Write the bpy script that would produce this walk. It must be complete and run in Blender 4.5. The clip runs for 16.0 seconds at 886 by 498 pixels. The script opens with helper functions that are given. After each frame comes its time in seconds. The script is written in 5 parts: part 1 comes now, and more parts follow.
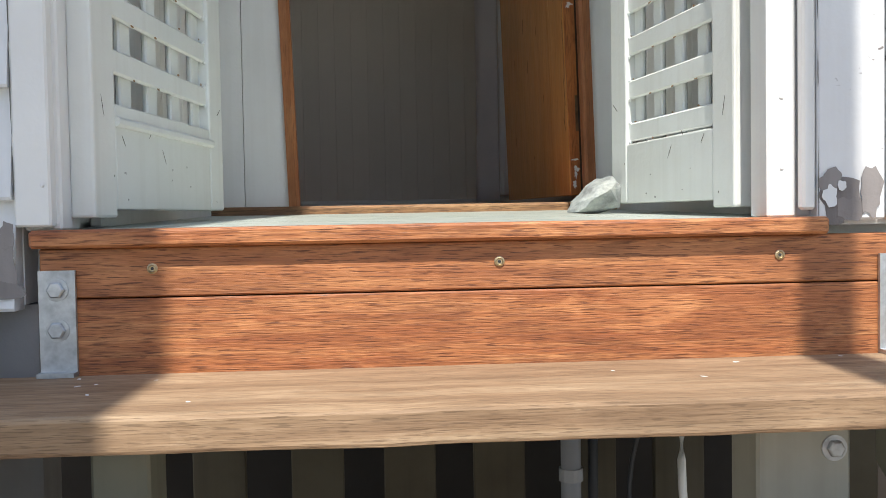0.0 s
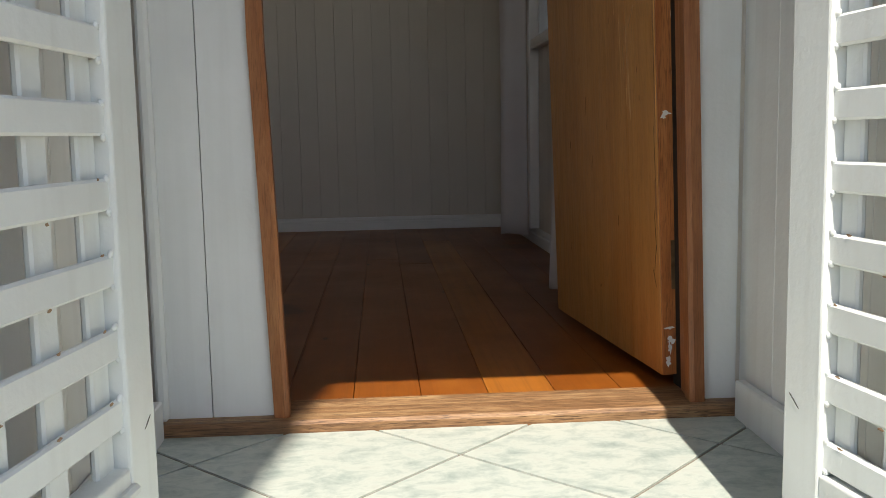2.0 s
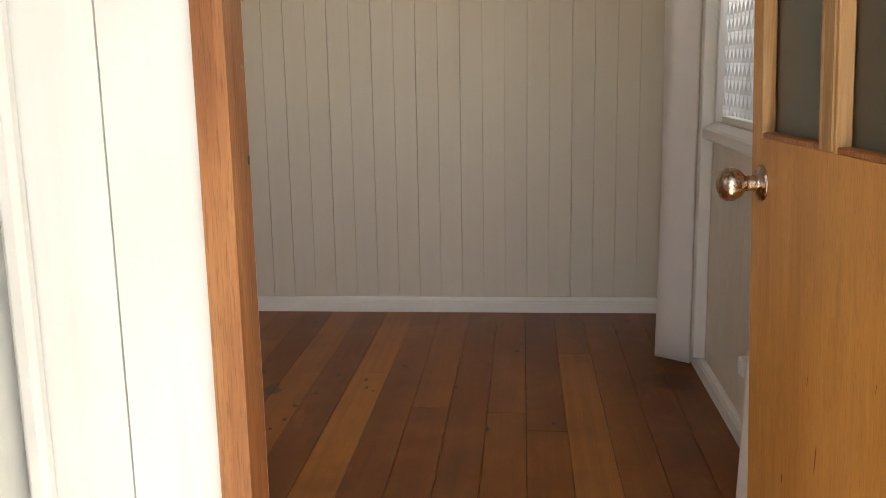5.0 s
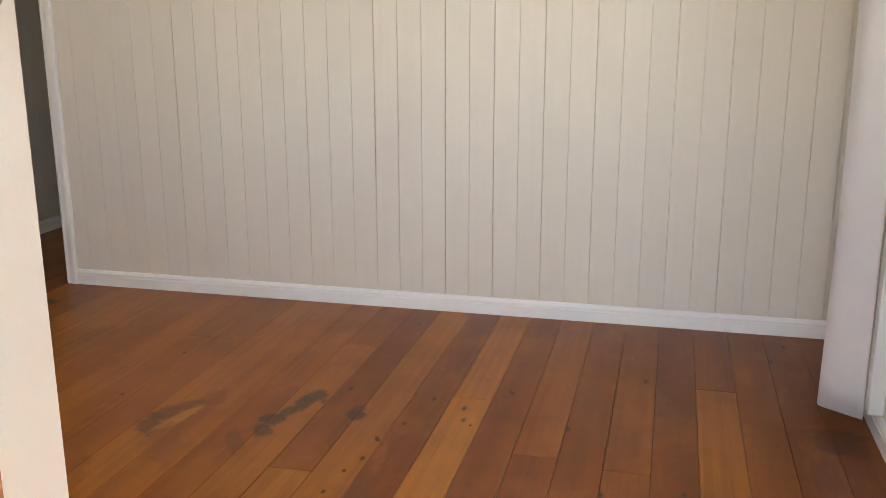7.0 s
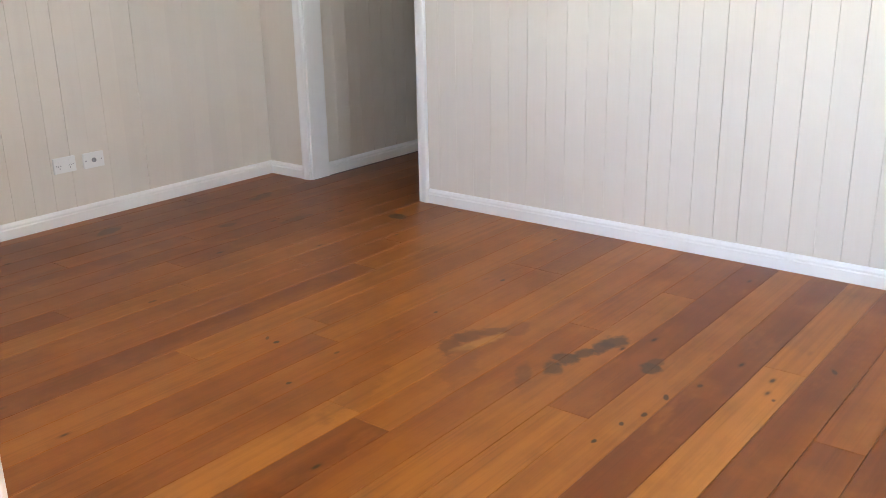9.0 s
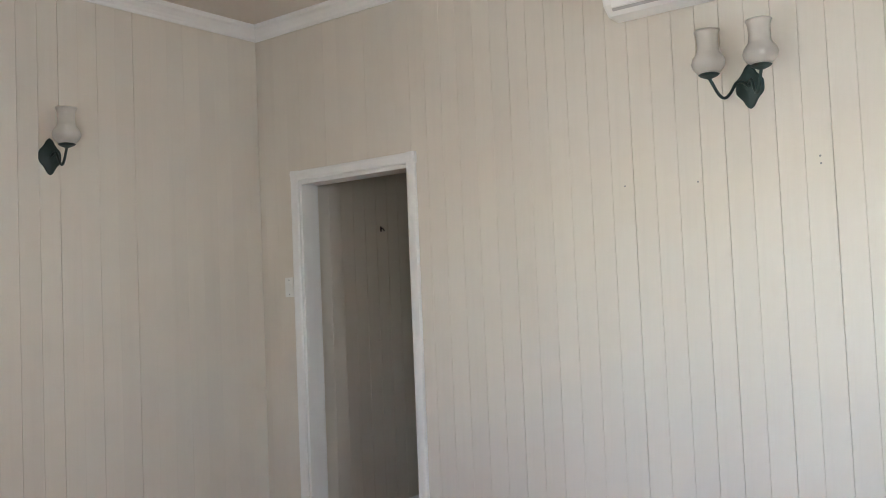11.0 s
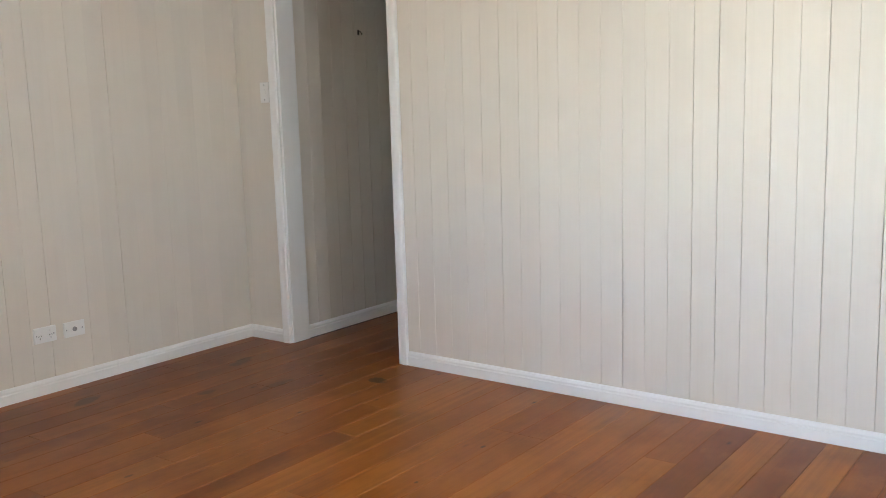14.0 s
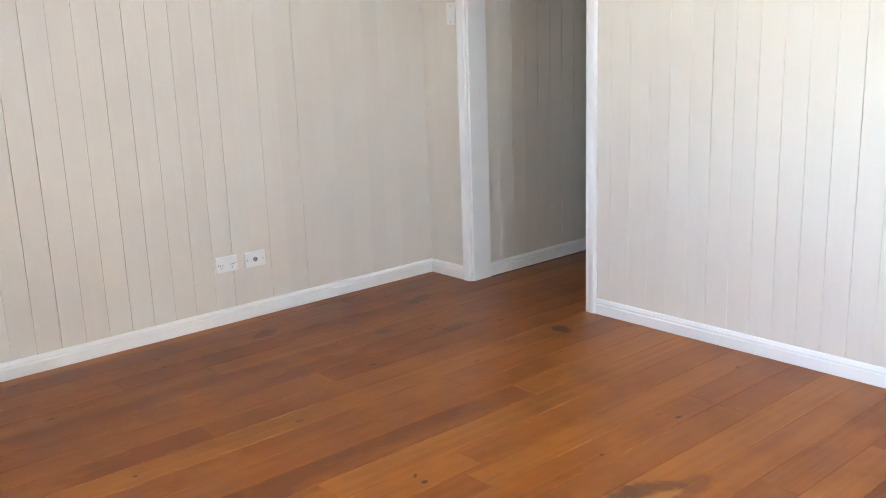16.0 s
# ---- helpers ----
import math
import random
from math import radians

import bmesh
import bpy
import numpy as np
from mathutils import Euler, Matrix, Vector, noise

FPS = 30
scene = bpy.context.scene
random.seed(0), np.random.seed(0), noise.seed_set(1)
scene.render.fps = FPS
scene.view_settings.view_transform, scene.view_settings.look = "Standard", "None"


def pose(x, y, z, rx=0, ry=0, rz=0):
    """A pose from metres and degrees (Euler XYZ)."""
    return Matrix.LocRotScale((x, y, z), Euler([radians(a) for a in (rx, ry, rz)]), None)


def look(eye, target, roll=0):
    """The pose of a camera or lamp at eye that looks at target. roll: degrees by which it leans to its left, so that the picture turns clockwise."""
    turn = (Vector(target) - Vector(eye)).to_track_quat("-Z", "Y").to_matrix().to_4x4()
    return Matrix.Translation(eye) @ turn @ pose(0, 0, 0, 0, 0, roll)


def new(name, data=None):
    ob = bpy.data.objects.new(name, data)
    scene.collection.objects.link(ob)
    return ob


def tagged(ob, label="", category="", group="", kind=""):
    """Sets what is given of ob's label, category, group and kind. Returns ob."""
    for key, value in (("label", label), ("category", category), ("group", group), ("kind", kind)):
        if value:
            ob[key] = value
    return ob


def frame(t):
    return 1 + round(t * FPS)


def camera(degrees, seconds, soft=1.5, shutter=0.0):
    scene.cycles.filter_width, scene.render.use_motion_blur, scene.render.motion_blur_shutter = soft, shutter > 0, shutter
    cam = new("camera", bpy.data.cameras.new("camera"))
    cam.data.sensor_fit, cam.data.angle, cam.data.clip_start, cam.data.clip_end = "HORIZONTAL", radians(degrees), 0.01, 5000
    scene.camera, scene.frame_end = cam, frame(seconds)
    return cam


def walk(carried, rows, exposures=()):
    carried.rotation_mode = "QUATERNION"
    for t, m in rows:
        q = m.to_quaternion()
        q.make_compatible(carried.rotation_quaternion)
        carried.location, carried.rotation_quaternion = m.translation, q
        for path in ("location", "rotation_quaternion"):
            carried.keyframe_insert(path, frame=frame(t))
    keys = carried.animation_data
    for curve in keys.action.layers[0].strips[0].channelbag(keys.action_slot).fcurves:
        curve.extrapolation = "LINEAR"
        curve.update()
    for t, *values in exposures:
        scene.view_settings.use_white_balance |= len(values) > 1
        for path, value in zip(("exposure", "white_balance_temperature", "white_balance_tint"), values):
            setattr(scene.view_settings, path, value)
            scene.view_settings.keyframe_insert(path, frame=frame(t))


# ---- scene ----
cam = camera(51.2, 16.0, soft=0.9)
PATH = [
    (0, (-0.181, -2.479, -0.028), (-0.042, -0.485, -0.102), -1.0),
    (0.5, (-0.193, -2.298, 0.085), (-0.061, -0.306, -0.042), -1.5),
    (1, (-0.189, -2.109, 0.221), (-0.022, -0.122, 0.061), -0.7),
    (1.5, (-0.18, -1.911, 0.361), (-0.052, 0.075, 0.163), -0.3),
    (2, (-0.205, -1.718, 0.513), (-0.073, 0.264, 0.277), -1.1),
    (2.5, (-0.2, -1.536, 0.626), (-0.084, 0.441, 0.348), -0.2),
    (3, (-0.21, -1.364, 0.756), (-0.143, 0.608, 0.433), -0.4),
    (3.5, (-0.211, -1.197, 0.917), (-0.143, 0.773, 0.578), -1.0),
    (4, (-0.174, -1.057, 1.055), (-0.202, 0.914, 0.715), -1.0),
    (4.2, (-0.168, -1.015, 1.088), (-0.241, 0.953, 0.74), -0.9),
    (6.3, (-0.122, -0.42, 1.28), (-0.419, 1.504, 0.823), -0.2),
    (6.5, (-0.13, -0.356, 1.278), (-0.468, 1.558, 0.806), 0.0),
    (6.7, (-0.125, -0.316, 1.273), (-0.504, 1.588, 0.794), -0.5),
    (7, (-0.129, -0.233, 1.277), (-0.596, 1.651, 0.792), -0.1),
    (7.5, (-0.103, -0.137, 1.282), (-0.781, 1.66, 0.725), -0.4),
    (8, (-0.029, -0.076, 1.284), (-1.048, 1.536, 0.682), -0.2),
    (8.5, (0.037, -0.033, 1.28), (-1.123, 1.463, 0.636), -0.6),
    (9, (0.06, -0.037, 1.28), (-1.126, 1.449, 0.661), -1.1),
    (9.5, (0.068, -0.052, 1.293), (-1.163, 1.456, 0.832), -1.6),
    (10, (0.082, -0.078, 1.313), (-1.185, 1.451, 1.072), -2.5),
    (10.2, (0.093, -0.084, 1.315), (-1.175, 1.454, 1.161), -2.7),
    (12.3, (0.135, -0.121, 1.463), (-1.059, 1.462, 1.72), -2.2),
    (12.5, (0.123, -0.112, 1.462), (-1.063, 1.487, 1.649), -2.3),
    (13, (0.099, -0.105, 1.456), (-1.077, 1.513, 1.43), -2.4),
    (13.5, (0.087, -0.077, 1.438), (-1.097, 1.523, 1.243), -2.1),
    (14, (0.094, -0.06, 1.365), (-1.1, 1.515, 1.056), -1.7),
    (14.5, (0.093, -0.044, 1.355), (-1.129, 1.483, 0.938), -2.1),
    (15, (0.054, -0.001, 1.352), (-1.22, 1.468, 0.883), -2.2),
    (15.5, (-0.036, 0.103, 1.365), (-1.4, 1.499, 0.928), -1.8),
    (16, (-0.16, 0.205, 1.385), (-1.626, 1.484, 0.922), -2.0),
]
EXPOSURES = [(0, 0.3, 6600, 10), (1.0, 0.15, 6700, 10), (1.5, 0.1, 6600, 10), (2.0, 0.4, 6800, 11), (2.5, 0.9, 7000, 12), (3.0, 1.4, 7300, 14), (3.5, 1.8, 7600, 15), (4.0, 2.0, 7800, 15), (4.2, 2.1, 7900, 15), (6.3, 2.9, 8300, 15), (7, 3.5, 7000, 12), (8, 4.05, 6450, 11), (9.2, 4.2, 6000, 10), (10, 3.9, 5950, 8), (12.3, 3.52, 6200, 8), (13.0, 3.8, 6150, 8), (14, 3.9, 6150, 8), (15, 4.2, 6000, 8), (16, 4.45, 5800, 8)]
walk(cam, [(t, look(eye, target, roll)) for t, eye, target, roll in PATH], EXPOSURES)

# ---- world, sun, lights ----
SUN_EL, SUN_SIDE = radians(58), -0.02
world = bpy.data.worlds.new("sky")
world.use_nodes = True
scene.world = world
wn = world.node_tree.nodes
sky = wn.new("ShaderNodeTexSky")
sky.sky_type, sky.sun_disc = "NISHITA", False
sky.sun_elevation, sky.sun_rotation = SUN_EL, math.pi
wn["Background"].inputs["Strength"].default_value = 0.14
world.node_tree.links.new(sky.outputs[0], wn["Background"].inputs["Color"])
sun_data = bpy.data.lights.new("sun", "SUN")
sun_data.energy, sun_data.angle, sun_data.color = 5.0, radians(0.55), (1.0, 0.95, 0.87)
new("sun", sun_data).matrix_world = look((SUN_SIDE * 10, -10 * math.cos(SUN_EL), 10 * math.sin(SUN_EL)), (0, 0, 0))


def area_light(name, eye, target, w, h, watts, color=(0.95, 0.98, 1.0)):
    data = bpy.data.lights.new(name, "AREA")
    data.shape, data.size, data.size_y, data.energy, data.color = "RECTANGLE", w, h, watts, color
    new(name, data).matrix_world = look(eye, target)


# south: fill lamp in an added, unseen opening; east: lamp in the real window
area_light("window_light_south", (-1.85, 0.06, 1.55), (-1.95, 2, 0.3), 1.15, 1.0, 1.1, (1.0, 0.94, 0.85))
area_light("window_light_east", (0.66, 2.217, 1.86), (-1, 2.217, 1.2), 0.74, 0.46, 2.1, (0.90, 0.97, 1.0))


# ---- materials ----
def mat(name, rough=0.5, metal=0.0):
    m = bpy.data.materials.new(name)
    m.use_nodes = True
    b = m.node_tree.nodes["Principled BSDF"]
    b.inputs["Roughness"].default_value, b.inputs["Metallic"].default_value = rough, metal
    return m, m.node_tree, b


def nd(nt, kind, **values):
    n = nt.nodes.new(kind)
    for key, value in values.items():
        n.inputs[key].default_value = value
    return n


def ramp(nt, fac, stops):
    r = nt.nodes.new("ShaderNodeValToRGB")
    e = r.color_ramp.elements
    while len(e) < len(stops):
        e.new(0.5)
    for k, (p, c) in enumerate(stops):
        e[k].position = p
        e[k].color = (c, c, c, 1) if isinstance(c, (int, float)) else (*c, 1)
    nt.links.new(fac, r.inputs[0])
    return r.outputs[0]


def mix(nt, fac, a, b, how="MIX"):
    n = nt.nodes.new("ShaderNodeMix")
    n.data_type, n.blend_type = "RGBA", how
    for sock, v in ((n.inputs[0], fac), (n.inputs[6], a), (n.inputs[7], b)):
        if hasattr(v, "links"):
            nt.links.new(v, sock)
        elif isinstance(v, (int, float)):
            sock.default_value = v if sock == n.inputs[0] else (v, v, v, 1)
        else:
            sock.default_value = (*v, 1)
    return n.outputs[2]


def coords(nt, scale, jitter=20.0):
    """World place, shifted by a random amount for each object, stretched by scale."""
    g = nt.nodes.new("ShaderNodeNewGeometry")
    o = nt.nodes.new("ShaderNodeObjectInfo")
    mul = nt.nodes.new("ShaderNodeMath")
    mul.operation = "MULTIPLY"
    mul.inputs[1].default_value = jitter
    nt.links.new(o.outputs["Random"], mul.inputs[0])
    add = nt.nodes.new("ShaderNodeVectorMath")
    nt.links.new(g.outputs["Position"], add.inputs[0])
    nt.links.new(mul.outputs[0], add.inputs[1])
    sc = nt.nodes.new("ShaderNodeVectorMath")
    sc.operation = "MULTIPLY"
    sc.inputs[1].default_value = scale
    nt.links.new(add.outputs[0], sc.inputs[0])
    return sc.outputs[0], o.outputs["Random"]


def noise_at(nt, vec, scale, detail=4.0, rough=0.55, warp=0.0):
    n = nd(nt, "ShaderNodeTexNoise", Scale=scale, Detail=detail, Roughness=rough, Distortion=warp)
    nt.links.new(vec, n.inputs["Vector"])
    return n.outputs["Fac"]


def bump(nt, b, height, strength, dist):
    n = nd(nt, "ShaderNodeBump", Strength=strength, Distance=dist)
    nt.links.new(height, n.inputs["Height"])
    nt.links.new(n.outputs[0], b.inputs["Normal"])


def paint(name, color, rough=0.45, dirt=(0.45, 0.4, 0.33), amount=0.12, relief=0.25, chips=0.0, chip_color=(0.3, 0.27, 0.24)):
    m, nt, b = mat(name, rough)
    v, rnd = coords(nt, (1, 1, 1), 7.0)
    fine, big = noise_at(nt, v, 90, 3), noise_at(nt, v, 3.1, 5, 0.6)
    streak_v, _ = coords(nt, (30, 30, 1.2), 7.0)
    streak = noise_at(nt, streak_v, 1.0, 3)
    c = mix(nt, ramp(nt, rnd, [(0, 0.0), (1, 1.0)]), tuple(x * 0.965 for x in color), color)
    c = mix(nt, ramp(nt, big, [(0.42, 0.0), (0.8, amount)]), c, dirt)
    c = mix(nt, ramp(nt, streak, [(0.5, 0.0), (0.85, amount * 0.8)]), c, dirt)
    if chips:
        chip = noise_at(nt, v, 16, 6, 0.7)
        c = mix(nt, ramp(nt, chip, [(0.70 - chips, 0.0), (0.715 - chips, 1.0)]), c, chip_color)
    nt.links.new(c, b.inputs["Base Color"])
    nt.links.new(ramp(nt, big, [(0.3, rough * 0.85), (0.8, min(1, rough * 1.3))]), b.inputs["Roughness"])
    bump(nt, b, fine, relief, 0.0012)
    return m


def wood(name, stops, along, rough=0.4, grain=1.0, coat=0.0, relief=0.35, vary=0.35, knots=0.0, pores=0.4, mottle=0.0):
    """stops: dark to light colours. along: the axis that the grain follows."""
    m, nt, b = mat(name, rough)
    s = [28.0 * grain] * 3
    s["xyz".index(along)] = 1.3 * grain
    v, rnd = coords(nt, s)
    s2 = [260.0 * grain] * 3
    s2["xyz".index(along)] = 11.0 * grain
    v2, _ = coords(nt, s2)
    v3, _ = coords(nt, (1, 1, 1))
    g1, g2, big = noise_at(nt, v, 1.0, 5, 0.6, 0.6), noise_at(nt, v2, 1.0, 3), noise_at(nt, v3, 2.5, 3)
    k = len(stops) - 1
    c = ramp(nt, g1, [(0.3 + 0.4 * i / k, x) for i, x in enumerate(stops)])
    c = mix(nt, ramp(nt, g2, [(0.45, 0.0), (0.75 if pores < 0.5 else 0.56, pores)]), c, tuple(x * 0.55 for x in stops[0]))
    c = mix(nt, ramp(nt, rnd, [(0.0, vary), (0.55, 0.0), (1.0, 0.0)]), c, stops[0])
    c = mix(nt, ramp(nt, rnd, [(0.0, 0.0), (0.55, 0.0), (1.0, vary)]), c, stops[-1])
    c = mix(nt, ramp(nt, big, [(0.4, 0.0), (0.75, 0.3)]), c, stops[0])
    if mottle:
        vm, _ = coords(nt, [5.0 if a == along else 17.0 for a in "xyz"])
        vf, _ = coords(nt, [30.0 if a == along else 620.0 for a in "xyz"])
        blotch, fleck = noise_at(nt, vm, 1.0, 6, 0.68, 0.4), noise_at(nt, vf, 1.0, 2)
        c = mix(nt, ramp(nt, blotch, [(0.50, 0.0), (0.68, mottle)]), c, tuple(x * 0.5 for x in stops[0]))
        c = mix(nt, ramp(nt, blotch, [(0.30, mottle), (0.46, 0.0)]), c, tuple(min(0.8, x * 1.3) for x in stops[-1]))
        c = mix(nt, ramp(nt, fleck, [(0.55, 0.0), (0.64, min(1.0, mottle * 1.4))]), c, tuple(x * 0.35 for x in stops[0]))
    if knots:
        vk, _ = coords(nt, [3.2 if a == along else 9.0 for a in "xyz"])
        vor = nt.nodes.new("ShaderNodeTexVoronoi")
        vor.inputs["Scale"].default_value = 0.9
        nt.links.new(vk, vor.inputs["Vector"])
        c = mix(nt, ramp(nt, vor.outputs["Distance"], [(knots * 0.6, 0.85), (knots, 0.0)]), c, tuple(x * 0.22 for x in stops[0]))
    nt.links.new(c, b.inputs["Base Color"])
    nt.links.new(ramp(nt, g2, [(0.3, rough * 0.8), (0.8, min(1, rough * 1.35))]), b.inputs["Roughness"])
    b.inputs["Coat Weight"].default_value, b.inputs["Coat Roughness"].default_value = coat, 0.18
    bump(nt, b, g2, relief, 0.0010)
    return m, nt, b, c


def stain(nt, base, place, ragged, color, x, y, rx, ry, turn, strength=0.85):
    """A blot with a ragged edge on the floor; place and ragged are shared by all blots."""
    grow = 1.35 if rx > 0.025 else 0.55
    mp = nt.nodes.new("ShaderNodeMapping")
    mp.vector_type = "TEXTURE"
    mp.inputs["Location"].default_value, mp.inputs["Rotation"].default_value, mp.inputs["Scale"].default_value = (x, y, 0), (0, 0, radians(turn)), (rx * grow, ry * grow, 1)
    nt.links.new(place, mp.inputs["Vector"])
    ln = nt.nodes.new("ShaderNodeVectorMath")
    ln.operation = "LENGTH"
    nt.links.new(mp.outputs[0], ln.inputs[0])
    ad = nt.nodes.new("ShaderNodeMath")
    nt.links.new(ln.outputs["Value"], ad.inputs[0])
    nt.links.new(ragged, ad.inputs[1])
    return mix(nt, ramp(nt, ad.outputs[0], [(0.62, strength), (0.92, 0.0)]), base, color)


CREAM = paint("cream_paint", (0.76, 0.708, 0.630), 0.5, amount=0.10)
CEILING = paint("ceiling_paint", (0.72, 0.66, 0.59), 0.7, amount=0.06)
WHITE_IN = paint("white_gloss_paint", (0.89, 0.89, 0.88), 0.36, amount=0.06)
WHITE_OUT = paint("white_exterior_paint", (0.81, 0.82, 0.81), 0.42, (0.42, 0.4, 0.36), 0.22, 0.5)
GATE_WHITE = paint("gate_paint", (0.78, 0.81, 0.79), 0.38, (0.45, 0.44, 0.38), 0.28, 0.6, chips=0.0)
PEELING = paint("peeling_paint", (0.74, 0.76, 0.78), 0.5, (0.4, 0.38, 0.36), 0.3, 0.7, chips=0.06, chip_color=(0.2, 0.18, 0.17))
OLIVE = paint("olive_paint", (0.24, 0.24, 0.19), 0.6, (0.1, 0.09, 0.07), 0.4, 0.5)
# timber colour, near-black also to paint the shade under the house
DARK = paint("dark_timber_and_shade", (0.03, 0.024, 0.02), 0.8, (0.03, 0.025, 0.02), 0.4)
PLASTIC = paint("white_plastic", (0.88, 0.88, 0.86), 0.35, amount=0.03, relief=0.02)
GREY_PLASTIC = paint("grey_plastic", (0.3, 0.3, 0.31), 0.45, amount=0.03, relief=0.02)
SLOT_GREY = paint("pale_grey_plastic", (0.50, 0.50, 0.50), 0.5, amount=0.03, relief=0.02)
BLACK = paint("black_plastic", (0.03, 0.03, 0.032), 0.5, amount=0.02, relief=0.02)
DOOR_WOOD = wood("varnished_door", [(0.53, 0.235, 0.062), (0.63, 0.295, 0.082), (0.68, 0.335, 0.100)], "z", 0.37, 0.45, 0.12, 0.15, 0.1, pores=0.08, mottle=0.2)[0]
DOOR_EDGE = wood("door_edge", [(0.34, 0.105, 0.030), (0.46, 0.160, 0.045), (0.54, 0.230, 0.080)], "z", 0.4, 1.0, 0.1, 0.4, 0.1, mottle=0.45)[0]
DOOR_DENT = paint("dark_dent", (0.22, 0.085, 0.02), 0.6, (0.1, 0.04, 0.01), 0.4)
DOOR_SCRAPE = paint("pale_scrape", (0.74, 0.47, 0.22), 0.5, (0.6, 0.3, 0.1), 0.4)
JAMB = wood("stained_jamb", [(0.25, 0.085, 0.030), (0.38, 0.150, 0.056), (0.48, 0.230, 0.098)], "z", 0.45, 1.2, 0.05, 0.8, 0.1, pores=0.25, mottle=0.28)[0]
LITE_WOOD = wood("worn_moulding", [(0.30, 0.14, 0.05), (0.50, 0.28, 0.12), (0.62, 0.38, 0.19)], "z", 0.45, 1.0, 0.1, 0.5, 0.2)[0]
FASCIA = wood("oiled_hardwood", [(0.31, 0.098, 0.036), (0.43, 0.160, 0.058), (0.55, 0.255, 0.105)], "x", 0.5, 2.0, 0.0, 1.0, 0.4, pores=0.5, mottle=0.65)[0]
TREAD = wood("weathered_hardwood", [(0.22, 0.135, 0.078), (0.37, 0.25, 0.15), (0.50, 0.38, 0.25)], "x", 0.7, 0.9, 0.0, 1.0, 0.2, pores=0.3, mottle=0.36)[0]
SILLWOOD = wood("worn_threshold", [(0.19, 0.09, 0.04), (0.34, 0.18, 0.08), (0.50, 0.33, 0.17)], "x", 0.55, 1.4, 0.0, 0.9, 0.1, pores=0.5, mottle=0.6)[0]

def plank_mat():
    m, nt, bs = mat("floor_planks", 0.3)
    v, rnd = coords(nt, (34, 0.22, 34))
    v2, _ = coords(nt, (210, 3.0, 210))
    v3, _ = coords(nt, (5.0, 0.5, 5.0), 31.0)
    v4, _ = coords(nt, (1, 1, 1), 0.0)
    g1, g2, big, worn = noise_at(nt, v, 1.0, 4, 0.55), noise_at(nt, v2, 1.0, 3), noise_at(nt, v3, 1.0, 3, 0.5), noise_at(nt, v4, 2.2, 5, 0.6)
    tone = nt.nodes.new("ShaderNodeObjectInfo")
    sep = nt.nodes.new("ShaderNodeSeparateColor")
    nt.links.new(tone.outputs["Color"], sep.inputs[0])
    c = ramp(nt, sep.outputs[0], [(0.0, (0.130, 0.030, 0.0048)), (0.35, (0.212, 0.056, 0.0076)), (0.6, (0.303, 0.092, 0.0123)), (1.0, (0.450, 0.169, 0.0260))])
    c = mix(nt, ramp(nt, g1, [(0.42, 0.0), (0.62, 0.30)]), c, (0.130, 0.035, 0.0061))
    c = mix(nt, ramp(nt, big, [(0.45, 0.0), (0.70, 0.45)]), c, (0.346, 0.118, 0.0192))
    c = mix(nt, ramp(nt, g2, [(0.52, 0.0), (0.80, 0.30)]), c, (0.078, 0.021, 0.0048))
    c = mix(nt, ramp(nt, worn, [(0.50, 0.0), (0.68, 0.36)]), c, (0.104, 0.031, 0.0061))
    c = mix(nt, ramp(nt, worn, [(0.30, 0.40), (0.46, 0.0)]), c, (0.381, 0.129, 0.0192))
    v5, _ = coords(nt, (9.0, 3.0, 9.0), 3.0)
    mottle = noise_at(nt, v5, 1.0, 5, 0.65)
    c = mix(nt, ramp(nt, mottle, [(0.52, 0.0), (0.70, 0.28)]), c, (0.112, 0.034, 0.0061))
    c = mix(nt, ramp(nt, mottle, [(0.28, 0.32), (0.45, 0.0)]), c, (0.424, 0.152, 0.0232))
    vk, _ = coords(nt, (13.0, 5.5, 13.0), 40.0)
    vor = nt.nodes.new("ShaderNodeTexVoronoi")
    vor.inputs["Scale"].default_value = 0.55
    nt.links.new(vk, vor.inputs["Vector"])
    c = mix(nt, ramp(nt, vor.outputs["Distance"], [(0.03, 0.9), (0.06, 0.25), (0.10, 0.0)]), c, (0.026, 0.009, 0.0034))
    nt.links.new(ramp(nt, worn, [(0.35, 0.29), (0.70, 0.35)]), bs.inputs["Roughness"])
    bs.inputs["Specular IOR Level"].default_value = 0.22
    bump(nt, bs, g2, 0.12, 0.0006)
    return m, nt, bs, c


